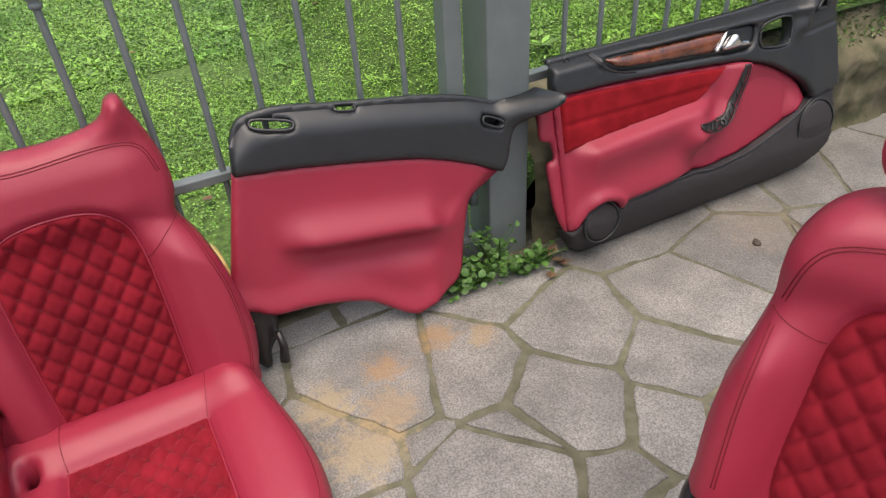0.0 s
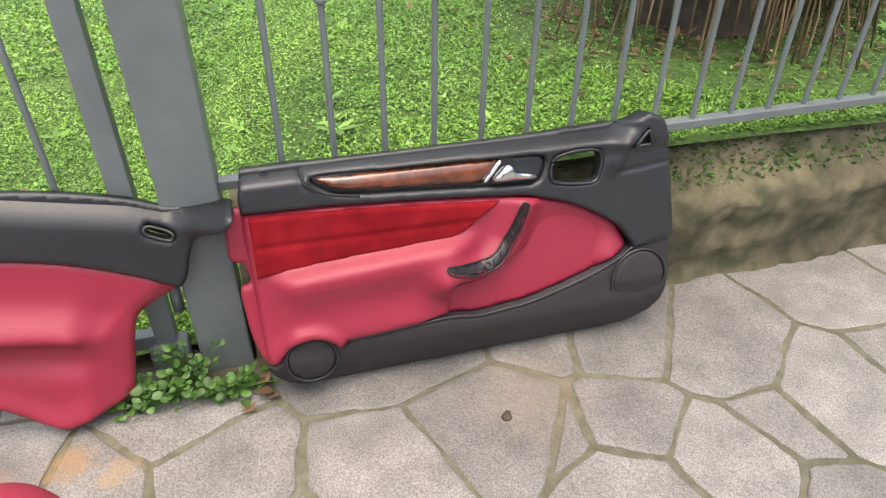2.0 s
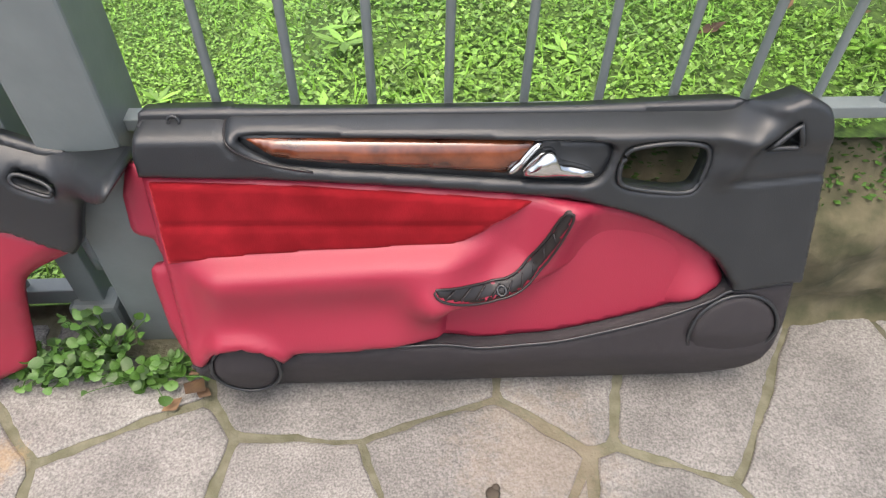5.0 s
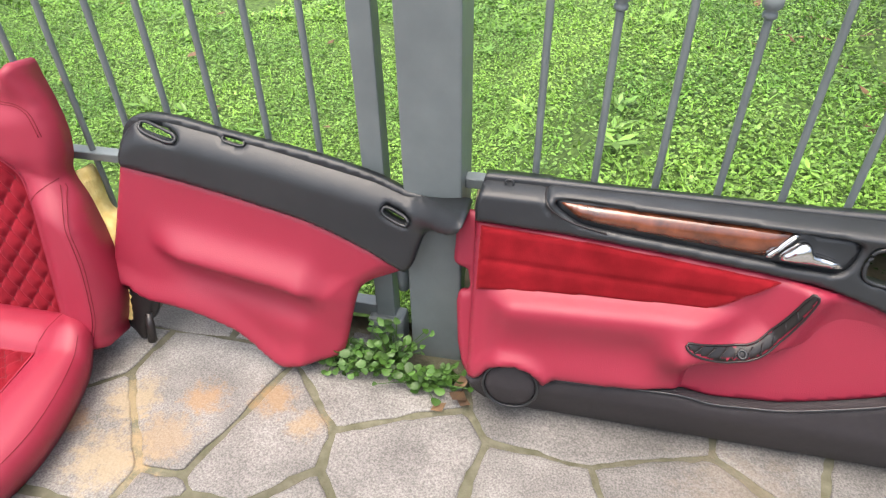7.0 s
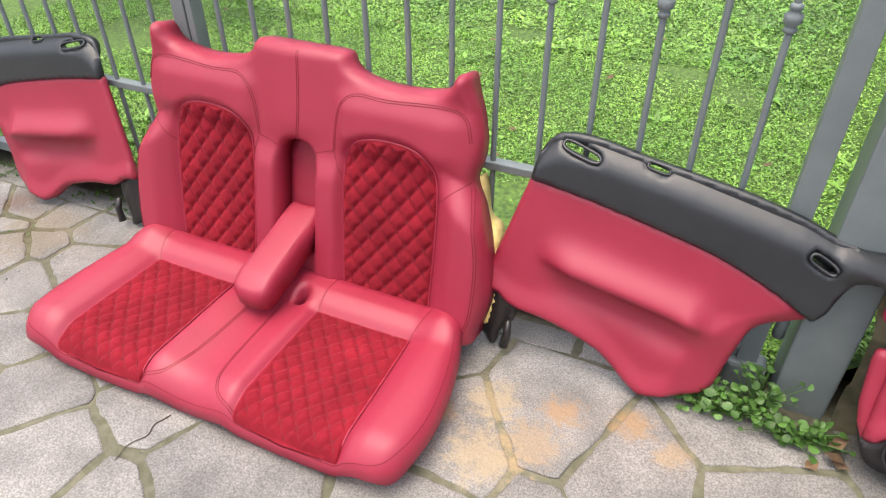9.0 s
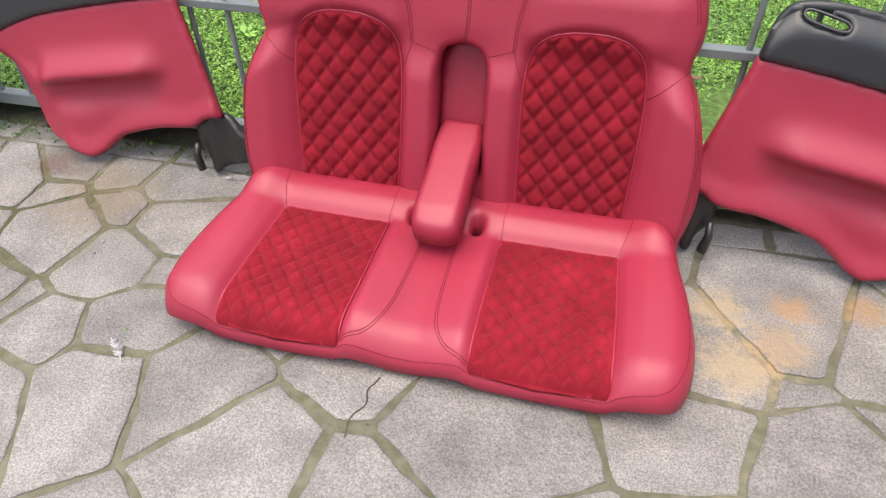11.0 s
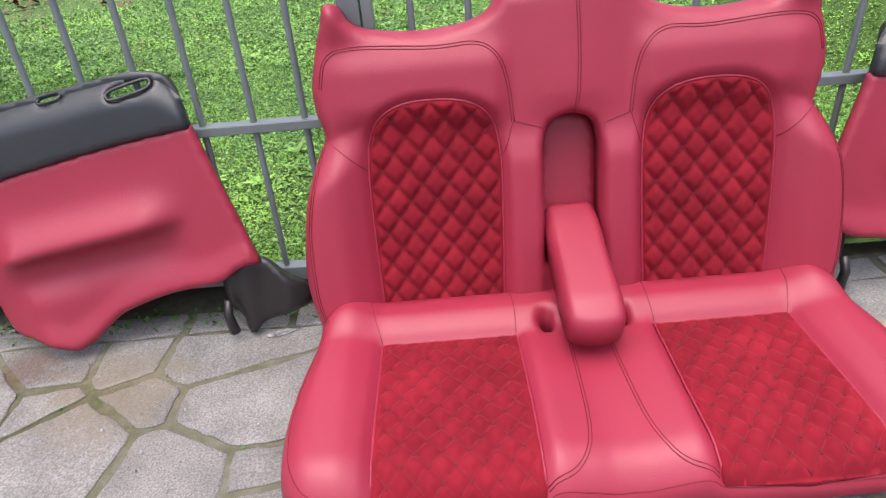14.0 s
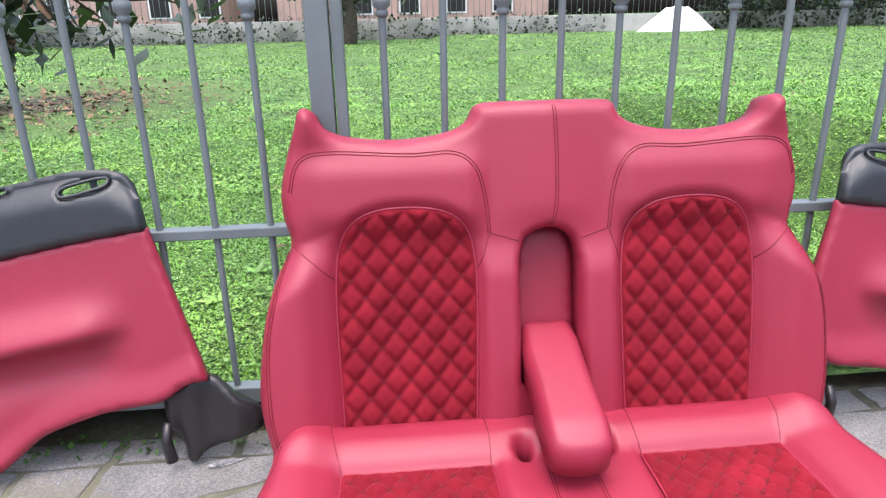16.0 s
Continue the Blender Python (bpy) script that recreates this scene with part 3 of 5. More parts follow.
q_red = np.vstack([bent([(0.496, 0.562), (0.63, 0.543), (0.785, 0.515), (0.996, 0.468), (1.145, 0.410), (1.236, 0.356)], 5, False),
                   bent([(1.189, 0.334), (1.122, 0.296), (1.098, 0.230), (1.066, 0.090), (1.030, 0.060)], 5, False),
                   bent([(0.892, 0.020), (0.850, 0.040), (0.80, 0.080), (0.746, 0.116), (0.63, 0.152), (0.545, 0.164), (0.50, 0.170)], 5, False),
                   bent([(0.478, 0.180), (0.44, 0.205), (0.392, 0.214)], 4, False), [(0.436, 0.36)]])


def q_rise(P):
    """Pocket shelf with a sharp lip, a fold before the rear edge and a flared lower hem."""
    x, z = P[:, 0], P[:, 1]
    along = step01(0.53, 0.66, x) * (1 - step01(0.96, 1.04, x))
    c = 0.350 - 0.165 * (x - 0.58)
    h = 0.046 * along * np.where(z > c, np.exp(-((z - c) / 0.055) ** 2), np.exp(-((z - c) / 0.024) ** 2))
    h -= 0.016 * along * np.exp(-((z - c + 0.075) / 0.04) ** 2)
    fold = np.interp(z, [0.05, 0.16, 0.24, 0.30, 0.40], [0.958, 0.970, 1.008, 1.070, 1.22])
    h += 0.020 * step01(-0.16, 0.0, x - fold) * (1 - step01(0.24, 0.34, z)) - 0.28 * np.clip(x - fold, 0, 0.12)
    hem = np.interp(x, [0.42, 0.50, 0.545, 0.63, 0.746, 0.80, 0.85, 0.892, 1.03], [0.21, 0.17, 0.164, 0.152, 0.116, 0.08, 0.04, 0.02, 0.06])
    h += 0.013 * (1 - step01(0.01, 0.085, z - hem)) * (1 - step01(0.93, 1.02, x))
    return h + 0.012


def qb_rise(P):
    """Rounded shoulder, and a hood at the rear end that reaches out towards the cabin."""
    x, z = P[:, 0], P[:, 1]
    top = np.interp(x, [0.49, 0.56, 0.64, 0.90, 1.16, 1.25, 1.40], [0.64, 0.684, 0.688, 0.645, 0.592, 0.560, 0.56])
    h = 0.022 - 0.045 * np.clip(1 - (top - z) / 0.075, 0, 1) ** 2
    return h + 0.165 * np.clip((x - 1.235) / 0.163, 0, 1) ** 1.5 * step01(0.465, 0.525, z)


def slot(cx, cz, w, h, tilt):
    a = np.arange(24) * 2 * np.pi / 24
    x, z = w * np.sign(np.cos(a)) * np.abs(np.cos(a)) ** 0.6, h * np.sign(np.sin(a)) * np.abs(np.sin(a)) ** 0.7
    return np.stack([cx + x * math.cos(tilt) - z * math.sin(tilt), cz + x * math.sin(tilt) + z * math.cos(tilt)], 1)


vent = slot(0.618, 0.653, 0.052, 0.0115, -0.24)
slit = slot(0.81, 0.645, 0.028, 0.006, -0.18)
grip = slot(1.218, 0.510, 0.034, 0.0115, -0.45)
quarter = thing("quarter_panel", (0.86, 2.06, 0), "red leather and black plastic rear quarter trim panel", "car trim", "quarter panels")
part("red_cover", *sheet(q_red, 0.011, q_rise, q_lay, 0.012, 0.010), LEATHER, quarter)
qb = part("black_top", *sheet(q_black, 0.010, qb_rise, q_lay, 0.008, 0.012, holes=[vent, slit, grip]), BLACK, quarter, "black soft plastic top with belt slots")
for hole, r in ((vent, 0.0042), (grip, 0.004), (slit, 0.003)):
    part("rim", *tube(q_lay(hole, qb_rise(hole) + 0.001), r, 6, closed=True), BLACK, qb)
part("grip_cup", *sheet(grip, 0.012, flat_rise(-0.012), q_lay, 0.02, 0.0), BLACK, qb)
brk = bent([(0.50, 0.172), (0.455, 0.208), (0.39, 0.216), (0.335, 0.165), (0.287, 0.135), (0.285, 0.085), (0.35, 0.062), (0.415, 0.040), (0.435, 0.018), (0.455, 0.022), (0.462, 0.065), (0.495, 0.105)], 4)
part("bracket", *sheet(brk, 0.014, lambda P: -0.004 + 0.006 * np.sin(P[:, 0] * 60), q_lay, 0.03, 0.006), BRACKET, quarter, "bare black plastic lower bracket")
part("clip", *tube(q_lay(np.array([(0.49, 0.12), (0.494, 0.08), (0.486, 0.03)]), np.array([0.01, 0.018, 0.012])), [0.010, 0.012, 0.014], 8), BRACKET, quarter)
mirror = Matrix.Diagonal((-1, 1, 1, 1))
quarter2 = copy_thing(quarter, pose(-0.594 - 0.86, 2.06 + 0.030, 0) @ mirror)

# ---- door panels ----
d_lay = lean(1.911, 0.27, 0.0114, 1.415)
d_top = [(1.412, 0.543), (1.410, 0.58), (1.424, 0.640), (1.565, 0.641), (1.683, 0.640), (1.92, 0.640), (2.157, 0.641), (2.384, 0.648), (2.440, 0.658), (2.492, 0.676), (2.535, 0.655), (2.556, 0.60),
         (2.570, 0.52), (2.594, 0.33), (2.590, 0.320), (2.53, 0.314), (2.470, 0.302), (2.462, 0.318), (2.449, 0.333), (2.408, 0.379), (2.299, 0.443), (2.190, 0.480), (2.081, 0.499), (1.85, 0.520), (1.62, 0.536)]
d_top_line = np.vstack([d_top[:3], bent(d_top[2:10], 5, False), bent(d_top[9:14], 5, False), bent(d_top[14:18], 4, False), bent(d_top[17:], 6, False)])
window = bent([(2.232, 0.588), (2.29, 0.598), (2.345, 0.592), (2.361, 0.571), (2.357, 0.535), (2.342, 0.508), (2.29, 0.508), (2.225, 0.520), (2.213, 0.545), (2.219, 0.570)], 4)
corner = np.array([(2.446, 0.592), (2.487, 0.634), (2.502, 0.594)])
inset = np.vstack([bent([(1.587, 0.612), (1.75, 0.611), (1.92, 0.607), (2.10, 0.601), (2.188, 0.594), (2.197, 0.565), (2.174, 0.527), (2.10, 0.527), (1.85, 0.546), (1.70, 0.558), (1.632, 0.571)], 5)])


def dt_rise(P):
    x, z = P[:, 0], P[:, 1]
    h = 0.020 - 0.085 * np.clip((z - 0.604) / 0.040, 0, 1) ** 1.6 * (1 - step01(2.40, 2.47, x))
    h += 0.012 * step01(0.575, 0.612, z) * step01(1.556, 1.572, x)
    h -= 0.010 * np.exp(-((x - 1.562 - 0.4 * np.clip(0.61 - z, 0, 1)) / 0.006) ** 2) * step01(0.575, 0.59, z)
    h += 0.014 * step01(2.36, 2.46, x)
    h += 0.02 * np.exp(-((x - 2.405 - 0.3 * (z - 0.56)) / 0.022) ** 2) * step01(0.50, 0.56, z)
    h -= 0.006 * np.exp(-((z - 0.530 - 0.1 * (x - 2.45)) / 0.005) ** 2) * step01(2.39, 2.42, x)
    return h


door = thing("door_panel", (2.0, 1.93, 0), "red leather and black door trim panel with walnut strip, leaning on the fence", "car trim", "door panels")
dt = part("top_rail", *sheet(d_top_line, 0.007, dt_rise, d_lay, 0.02, 0.010, holes=[window, corner, inset]), BLACK, door, "black soft plastic upper rail")
part("opening_rim", *tube(d_lay(window, dt_rise(window)), 0.0045, 6, closed=True), BLACK, dt)
part("opening_rim", *tube(d_lay(even(corner, 0.012), dt_rise(even(corner, 0.012))), 0.005, 6, closed=True), BLACK, dt)
part("inset_back", *sheet(inset, 0.012, flat_rise(0.008), d_lay, 0.02, 0.0), BLACK, dt)
wood = np.vstack([bent([(1.598, 0.607), (1.75, 0.606), (1.93, 0.602), (2.066, 0.599)], 6, False), bent([(2.020, 0.543), (1.839, 0.559), (1.69, 0.572), (1.635, 0.581)], 6, False)])
part("wood_strip", *sheet(wood, 0.012, lambda P: 0.016 + 0.006 * np.sin(np.clip((P[:, 1] - 0.545) / 0.06, 0, 1) * np.pi), d_lay, 0.004, 0.004), WOOD, door, "glossy burr walnut veneer strip")
part("trim_end", *sheet([(2.069, 0.598), (2.081, 0.597), (2.036, 0.542), (2.023, 0.543)], 0.01, flat_rise(0.020), d_lay, 0.004, 0.002), CHROME, door, "bright end strip of the veneer")
lever = bent([(2.048, 0.545), (2.066, 0.572), (2.086, 0.587), (2.102, 0.583), (2.112, 0.566), (2.160, 0.552), (2.166, 0.540), (2.10, 0.541)], 5)
part("door_handle", *sheet(lever, 0.008, lambda P: 0.034 + 0.010 * bump_at(P, 2.085, 0.57, 0.03, 0.03), d_lay, 0.004, 0.008), CHROME, door, "satin chrome inner door handle")
part("rail_seam", *tube(d_lay(bent([(1.562, 0.638), (1.563, 0.612), (1.582, 0.590), (1.62, 0.570), (1.70, 0.553)], 5, False), dt_rise(bent([(1.562, 0.638), (1.563, 0.612), (1.582, 0.590), (1.62, 0.570), (1.70, 0.553)], 5, False)) + 0.001), 0.0022, 6), BRACKET, dt)
part("lock_pin_hole", *tube(d_lay(ring(1.480, 0.628, 0.009, n=16), np.full(16, -0.012)), 0.003, 6, closed=True), BLACK, door)
red_pts = np.vstack([[(1.412, 0.541)], bent([(1.62, 0.534), (1.85, 0.518), (2.081, 0.497), (2.190, 0.478), (2.299, 0.441), (2.408, 0.377), (2.447, 0.331), (2.456, 0.303), (2.429, 0.280),
                                              (2.330, 0.240), (2.162, 0.196), (2.07, 0.186), (1.990, 0.181), (1.925, 0.190), (1.85, 0.189), (1.628, 0.176)], 6, False),
                     bent([(1.603, 0.160), (1.579, 0.190), (1.532, 0.204), (1.484, 0.190), (1.450, 0.152)], 5, False),
                     [(1.430, 0.134), (1.414, 0.136)]])


def d_rise(P):
    x, z = P[:, 0], P[:, 1]
    h = np.full(len(P), 0.010)
    brow = 0.376 + 0.05 * (x - 1.42)
    shelf = step01(1.43, 1.52, x) * (1 - step01(1.90, 2.02, x + 0.2 * (0.35 - z)))
    h += 0.050 * shelf * np.exp(-(np.clip(brow - 0.025 - z, 0, 1) / 0.085) ** 2) * (1 - step01(brow - 0.02, brow + 0.025, z))
    arm = reach(np.array([(1.90, 0.30), (2.02, 0.30), (2.10, 0.36), (2.14, 0.48)]), P, False)
    h += 0.045 * np.exp(-(arm / 0.045) ** 2)
    h += 0.028 * step01(1.93, 1.80, x) * (1 - step01(0.20, 0.33, z)) * step01(0.12, 0.20, z) * step01(1.44, 1.50, x)
    h -= 0.044 * step01(1.905, 1.940, x) * (1 - step01(0.262, 0.315, z - 0.25 * np.clip(x - 2.0, 0, 0.2))) * (1 - step01(2.22, 2.40, x))
    bowl = ((x - 2.22) / 0.24) ** 2 + ((z - 0.31) / 0.15) ** 2
    h -= 0.032 * np.exp(-bowl ** 1.5) * step01(1.95, 2.12, x)
    h += 0.022 * np.exp(-((x - 2.40) / 0.05) ** 2 - ((z - 0.27) / 0.06) ** 2)
    h += 0.018 * np.exp(-(np.abs(np.hypot(x - 1.526, z - 0.140) - 0.080) / 0.018) ** 2)
    return h


part("red_cover", *sheet(red_pts, 0.011, d_rise, d_lay, 0.012, 0.010), LEATHER, door)
suede = np.vstack([bent([(1.426, 0.533), (1.62, 0.526), (1.85, 0.509), (2.072, 0.489)], 5, False), bent([(2.033, 0.462), (1.965, 0.421), (1.92, 0.406), (1.83, 0.404), (1.63, 0.396), (1.424, 0.378)], 5, False)])


def suede_rise(P):
    z, x = P[:, 1], P[:, 0]
    mid = 0.458 - 0.02 * (x - 1.42)
    return 0.020 - 0.005 * np.exp(-((z - mid) / 0.006) ** 2) + 0.001 * np.exp(-((z - mid - 0.012) / 0.012) ** 2) + 0.0015 * np.exp(-((z - mid + 0.015) / 0.02) ** 2)


part("suede_insert", *sheet(suede, 0.007, suede_rise, d_lay, 0.0, 0.008, back=False), SUEDE_FLAT, door, "dark red suede insert with a crease")
flange = [(1.420, 0.552), (1.385, 0.556), (1.366, 0.50), (1.364, 0.43), (1.378, 0.420), (1.398, 0.416), (1.408, 0.37), (1.400, 0.358), (1.380, 0.355), (1.376, 0.33), (1.384, 0.22), (1.398, 0.16), (1.420, 0.12), (1.436, 0.12), (1.430, 0.30)]
part("flange", *sheet(flange, 0.012, flat_rise(-0.008), d_lay, 0.03, 0.006), LEATHER, door)
low = np.vstack([[(1.412, 0.132), (1.430, 0.131)], bent([(1.448, 0.149), (1.484, 0.187), (1.532, 0.201), (1.579, 0.187), (1.605, 0.157)], 5, False),
                 bent([(1.628, 0.173), (1.85, 0.186), (1.925, 0.187), (1.990, 0.178), (2.07, 0.183), (2.162, 0.193), (2.330, 0.237), (2.429, 0.277), (2.462, 0.299), (2.53, 0.311), (2.590, 0.317)], 6, False),
                 bent([(2.598, 0.22), (2.588, 0.135), (2.555, 0.070), (2.48, 0.028), (2.25, 0.024), (2.038, 0.024), (1.80, 0.022), (1.576, 0.021), (1.503, 0.023), (1.455, 0.050), (1.425, 0.095)], 5, False)])
part("lower_trim", *sheet(low, 0.012, lambda P: 0.018 - 0.078 * np.clip(1 - (P[:, 1] - 0.022) / 0.13, 0, 1) ** 1.5, d_lay, 0.07, 0.010), DARK, door, "dark grey textured lower trim")
hem = low[23:82]
part("trim_bead", *tube(d_lay(hem, np.full(len(hem), 0.020)), 0.0035, 6), BLACK, door)
for cx, cz, r in ((1.526, 0.138, 0.064), (2.490, 0.206, 0.084)):
    sp = part("speaker_cover", *sheet(ring(cx, cz, r, n=40), 0.008, lambda P, cx=cx, cz=cz, r=r: 0.032 - 0.006 * (np.hypot(P[:, 0] - cx, P[:, 1] - cz) / r) ** 2 - 0.25 * np.clip(cz - P[:, 1], 0, 1), d_lay, 0.05, 0.006), DARK, door)
    part("speaker_rim", *tube(d_lay(ring(cx, cz, r + 0.003, n=40), 0.024 - 0.25 * np.clip(cz - ring(cx, cz, r + 0.003, n=40)[:, 1], 0, 1)), 0.004, 6, closed=True), BLACK, sp)
pull = bent([(1.902, 0.352), (1.95, 0.346), (2.005, 0.342), (2.050, 0.360), (2.090, 0.415), (2.120, 0.480), (2.137, 0.478), (2.117, 0.412), (2.088, 0.360), (2.056, 0.325), (2.005, 0.311), (1.95, 0.317), (1.906, 0.335)], 4)
mid = bent([(1.915, 0.343), (1.965, 0.331), (2.02, 0.330), (2.066, 0.352), (2.100, 0.410), (2.124, 0.470)], 6, False)
bed = lambda P: d_rise(P) + 0.001
mount = part("pull_mount", *sheet(pull, 0.007, bed, d_lay, 0.006, 0.002), BRACKET, door, "bare dark plastic mount of the missing door pull")
part("mount_rim", *tube(d_lay(even(pull, 0.008), bed(even(pull, 0.008)) + 0.003), 0.0026, 6, closed=True), BRACKET, mount)
for i in range(2, len(mid) - 2, 3):
    t = mid[i + 1] - mid[i - 1]
    t = t / np.linalg.norm(t)
    o = np.array((-t[1], t[0])) * (0.010 if i < 18 else 0.006)
    q = np.array([mid[i] - o - t * 0.008, mid[i] + o + t * 0.008])
    part("rib", *tube(d_lay(q, bed(q) + 0.004), 0.0018, 5), DARK, mount)
part("screw_hole", *tube(d_lay(ring(2.022, 0.328, 0.008, n=14), bed(ring(2.022, 0.328, 0.008, n=14)) + 0.004), 0.003, 6, closed=True), BLACK, mount)
door2 = copy_thing(door, pose(-0.594 - 2.0, 1.985, 0) @ mirror)
tagged(door2, "red leather and black door trim panel leaning on the gate")

# ---- front seat ----
fs_turn = radians(-60)
FO = np.array((1.098, 0.80, 0.0))
FA, FB = np.array((math.cos(fs_turn), math.sin(fs_turn), 0)), np.array((math.sin(fs_turn), -math.cos(fs_turn), 0))


def fs_lay(tilt, y0, z0):
    up = -FB * math.sin(tilt) + np.array((0, 0, math.cos(tilt)))
    out = FB * math.cos(tilt) + np.array((0, 0, math.sin(tilt)))

    def lay(P, h):
        return FO + FB * y0 + np.array((0, 0, z0)) + P[:, :1] * FA + P[:, 1:2] * up + np.asarray(h)[:, None] * out
    return lay


front_seat = thing("front_seat", tuple(FO), "red leather front car seat with headrest and quilted suede centre", "car seat")
fb_lay = fs_lay(radians(14), 0.0, 0.05)
fb_half = [(0.0, 0.805), (0.10, 0.803), (0.16, 0.785), (0.20, 0.745), (0.225, 0.68), (0.225, 0.60), (0.24, 0.52), (0.262, 0.42), (0.265, 0.30), (0.25, 0.22), (0.10, 0.20), (0.0, 0.20)]


def sym(pts):
    p = np.array(pts)
    left = p[::-1] * (-1, 1)
    return np.vstack([p, left[np.abs(left[:, 0]) > 1e-6]])


f_quilt = bent(sym([(0.0, 0.655), (0.08, 0.648), (0.125, 0.60), (0.14, 0.50), (0.135, 0.25), (0.0, 0.24)]), 6)


def fb_rise(P):
    u, z = np.abs(P[:, 0]), P[:, 1]
    h = 0.035 + 0.045 * step01(0.14, 0.22, u) * (1 - step01(0.50, 0.62, z)) + 0.02 * step01(0.62, 0.70, z) * (1 - step01(0.74, 0.8, z))
    d = np.where(inside(f_quilt, P), -1, 1) * reach(f_quilt, P)
    return h - 0.014 * (1 - step01(-0.004, 0.02, d))


fb_top = rolled(fb_rise, bent(sym(fb_half), 6), 0.045)
part("backrest", *sheet(bent(sym(fb_half), 6), 0.012, fb_rise, fb_lay, 0.06, 0.045), LEATHER, front_seat)
part("quilted_panel", *sheet(f_quilt, 0.006, lambda P: fb_rise(P) + 0.002 + quilt(P, 0, 0.4, 0.030, 0.037, 0.013, f_quilt), fb_lay, 0.0, 0.008, back=False), SUEDE, front_seat, "dark red diamond-quilted suede panel")
seam("stitching", [(-0.21, 0.62), (-0.19, 0.70), (-0.14, 0.735), (0.0, 0.745), (0.14, 0.735), (0.19, 0.70), (0.21, 0.62)], fb_top, fb_lay, front_seat, double=0.003)
for s in (-1, 1):
    seam("stitching", [(s * 0.222, 0.60), (s * 0.18, 0.585), (s * 0.135, 0.57)], fb_top, fb_lay, front_seat)
    seam("stitching", [(s * 0.215, 0.58), (s * 0.225, 0.45), (s * 0.225, 0.28)], fb_top, fb_lay, front_seat, double=0.003)
def pillow(outline, front, behind, lay, rings=9):
    """A stuffed cushion, round on both faces."""
    line = even(np.asarray(outline, float), 0.014)
    c, m, V, F = line.mean(0), len(line), [], []
    for a in np.linspace(-1.45, 1.45, 2 * rings + 1):
        k = math.cos(a) ** 0.55
        V.append(lay(c + (line - c) * k, np.full(m, (front if a > 0 else behind) * math.sin(a))))
    n = 2 * rings + 1
    for j in range(n - 1):
        F += [[j * m + i, j * m + (i + 1) % m, (j + 1) * m + (i + 1) % m, (j + 1) * m + i] for i in range(m)]
    F += [list(range(m)), list(range((n - 1) * m, n * m))]
    return np.vstack(V), F


h_line = bent([(-0.152, 0.885), (-0.146, 0.840), (-0.115, 0.815), (0.0, 0.808), (0.115, 0.815), (0.146, 0.840), (0.152, 0.885), (0.132, 0.942), (0.08, 0.966), (0.0, 0.972), (-0.08, 0.966), (-0.132, 0.942)], 6)
hr = part("headrest", *pillow(h_line, 0.068, 0.055, fb_lay), LEATHER, front_seat)
hm = h_line.mean(0)
ridge = even(bent([(-0.150, 0.862), (-0.144, 0.915), (-0.110, 0.950), (0.0, 0.966), (0.110, 0.950), (0.144, 0.915), (0.150, 0.862)], 8, False), 0.012, False)
for k, lift in ((0.955, 0.0315), (0.925, 0.0395)):
    q = hm + (ridge - hm) * k
    part("stitching", *tube(fb_lay(q, np.full(len(q), lift)), 0.0011, 5), THREAD, hr)
for s in (-0.06, 0.06):
    part("post", *tube(fb_lay(np.array([(s, 0.76), (s, 0.85)]), np.array([-0.025, -0.025])), 0.006, 10), CHROME, front_seat)


def seat_lay(P, h):
    return FO + P[:, :1] * FA + P[:, 1:2] * FB + np.stack([0 * P[:, 0], 0 * P[:, 0], 0.20 + np.asarray(h) + 0.10 * P[:, 1]], 1)


fc = bent(sym([(0.0, 0.54), (0.16, 0.54), (0.235, 0.50), (0.262, 0.40), (0.262, 0.15), (0.25, 0.05), (0.0, 0.04)]), 6)
part("cushion", *sheet(fc, 0.014, lambda P: 0.10 + 0.03 * step01(0.15, 0.22, np.abs(P[:, 0])), seat_lay, 0.02, 0.05), LEATHER, front_seat)
for s in (-1, 1):
    v, f = box(-0.02, 0.02, -0.02, 0.50, 0.0, 0.05, 0.006)
    v = np.array(v)
    part("rail", FO + (v[:, :1] + 0.20 * s) * FA + v[:, 1:2] * FB + v[:, 2:] * (0, 0, 1), f, BRACKET, front_seat, "black steel slide rail", smooth=False)
    sc = bent([(-0.10, 0.10), (-0.10, 0.22), (0.0, 0.26), (0.30, 0.22), (0.42, 0.16), (0.42, 0.08), (0.1, 0.05)], 5)
    part("side_cover", *sheet(sc, 0.02, flat_rise(0.012), lambda P, h, s=s: FO + FA * (0.262 * s) + P[:, :1] * FB + P[:, 1:2] * np.array((0, 0, 1)) + np.asarray(h)[:, None] * FA * s, 0.03, 0.01), BRACKET, front_seat, "black plastic side cover")

# ---- notice on the gate ----
sign = thing("paper_notice", (-1.92, 2.12, 0.60), "white printed paper notice fixed to the gate", "sign")
part("sheet_of_paper", *box(-2.16, -1.70, 2.140, 2.143, 0.56, 0.88, 0.0), PAPER, sign, smooth=False)
for i, (w0, w1) in enumerate(((0.05, 0.24), (0.04, 0.26), (0.10, 0.28), (0.02, 0.20), (0.08, 0.30), (0.05, 0.34))):
    part("print_line", *box(-1.74 - w1, -1.74 - w0, 2.136, 2.139, 0.84 - i * 0.038, 0.852 - i * 0.038, 0.0), INK, sign, smooth=False)

# ---- plants, lawn leaves, far garden ----


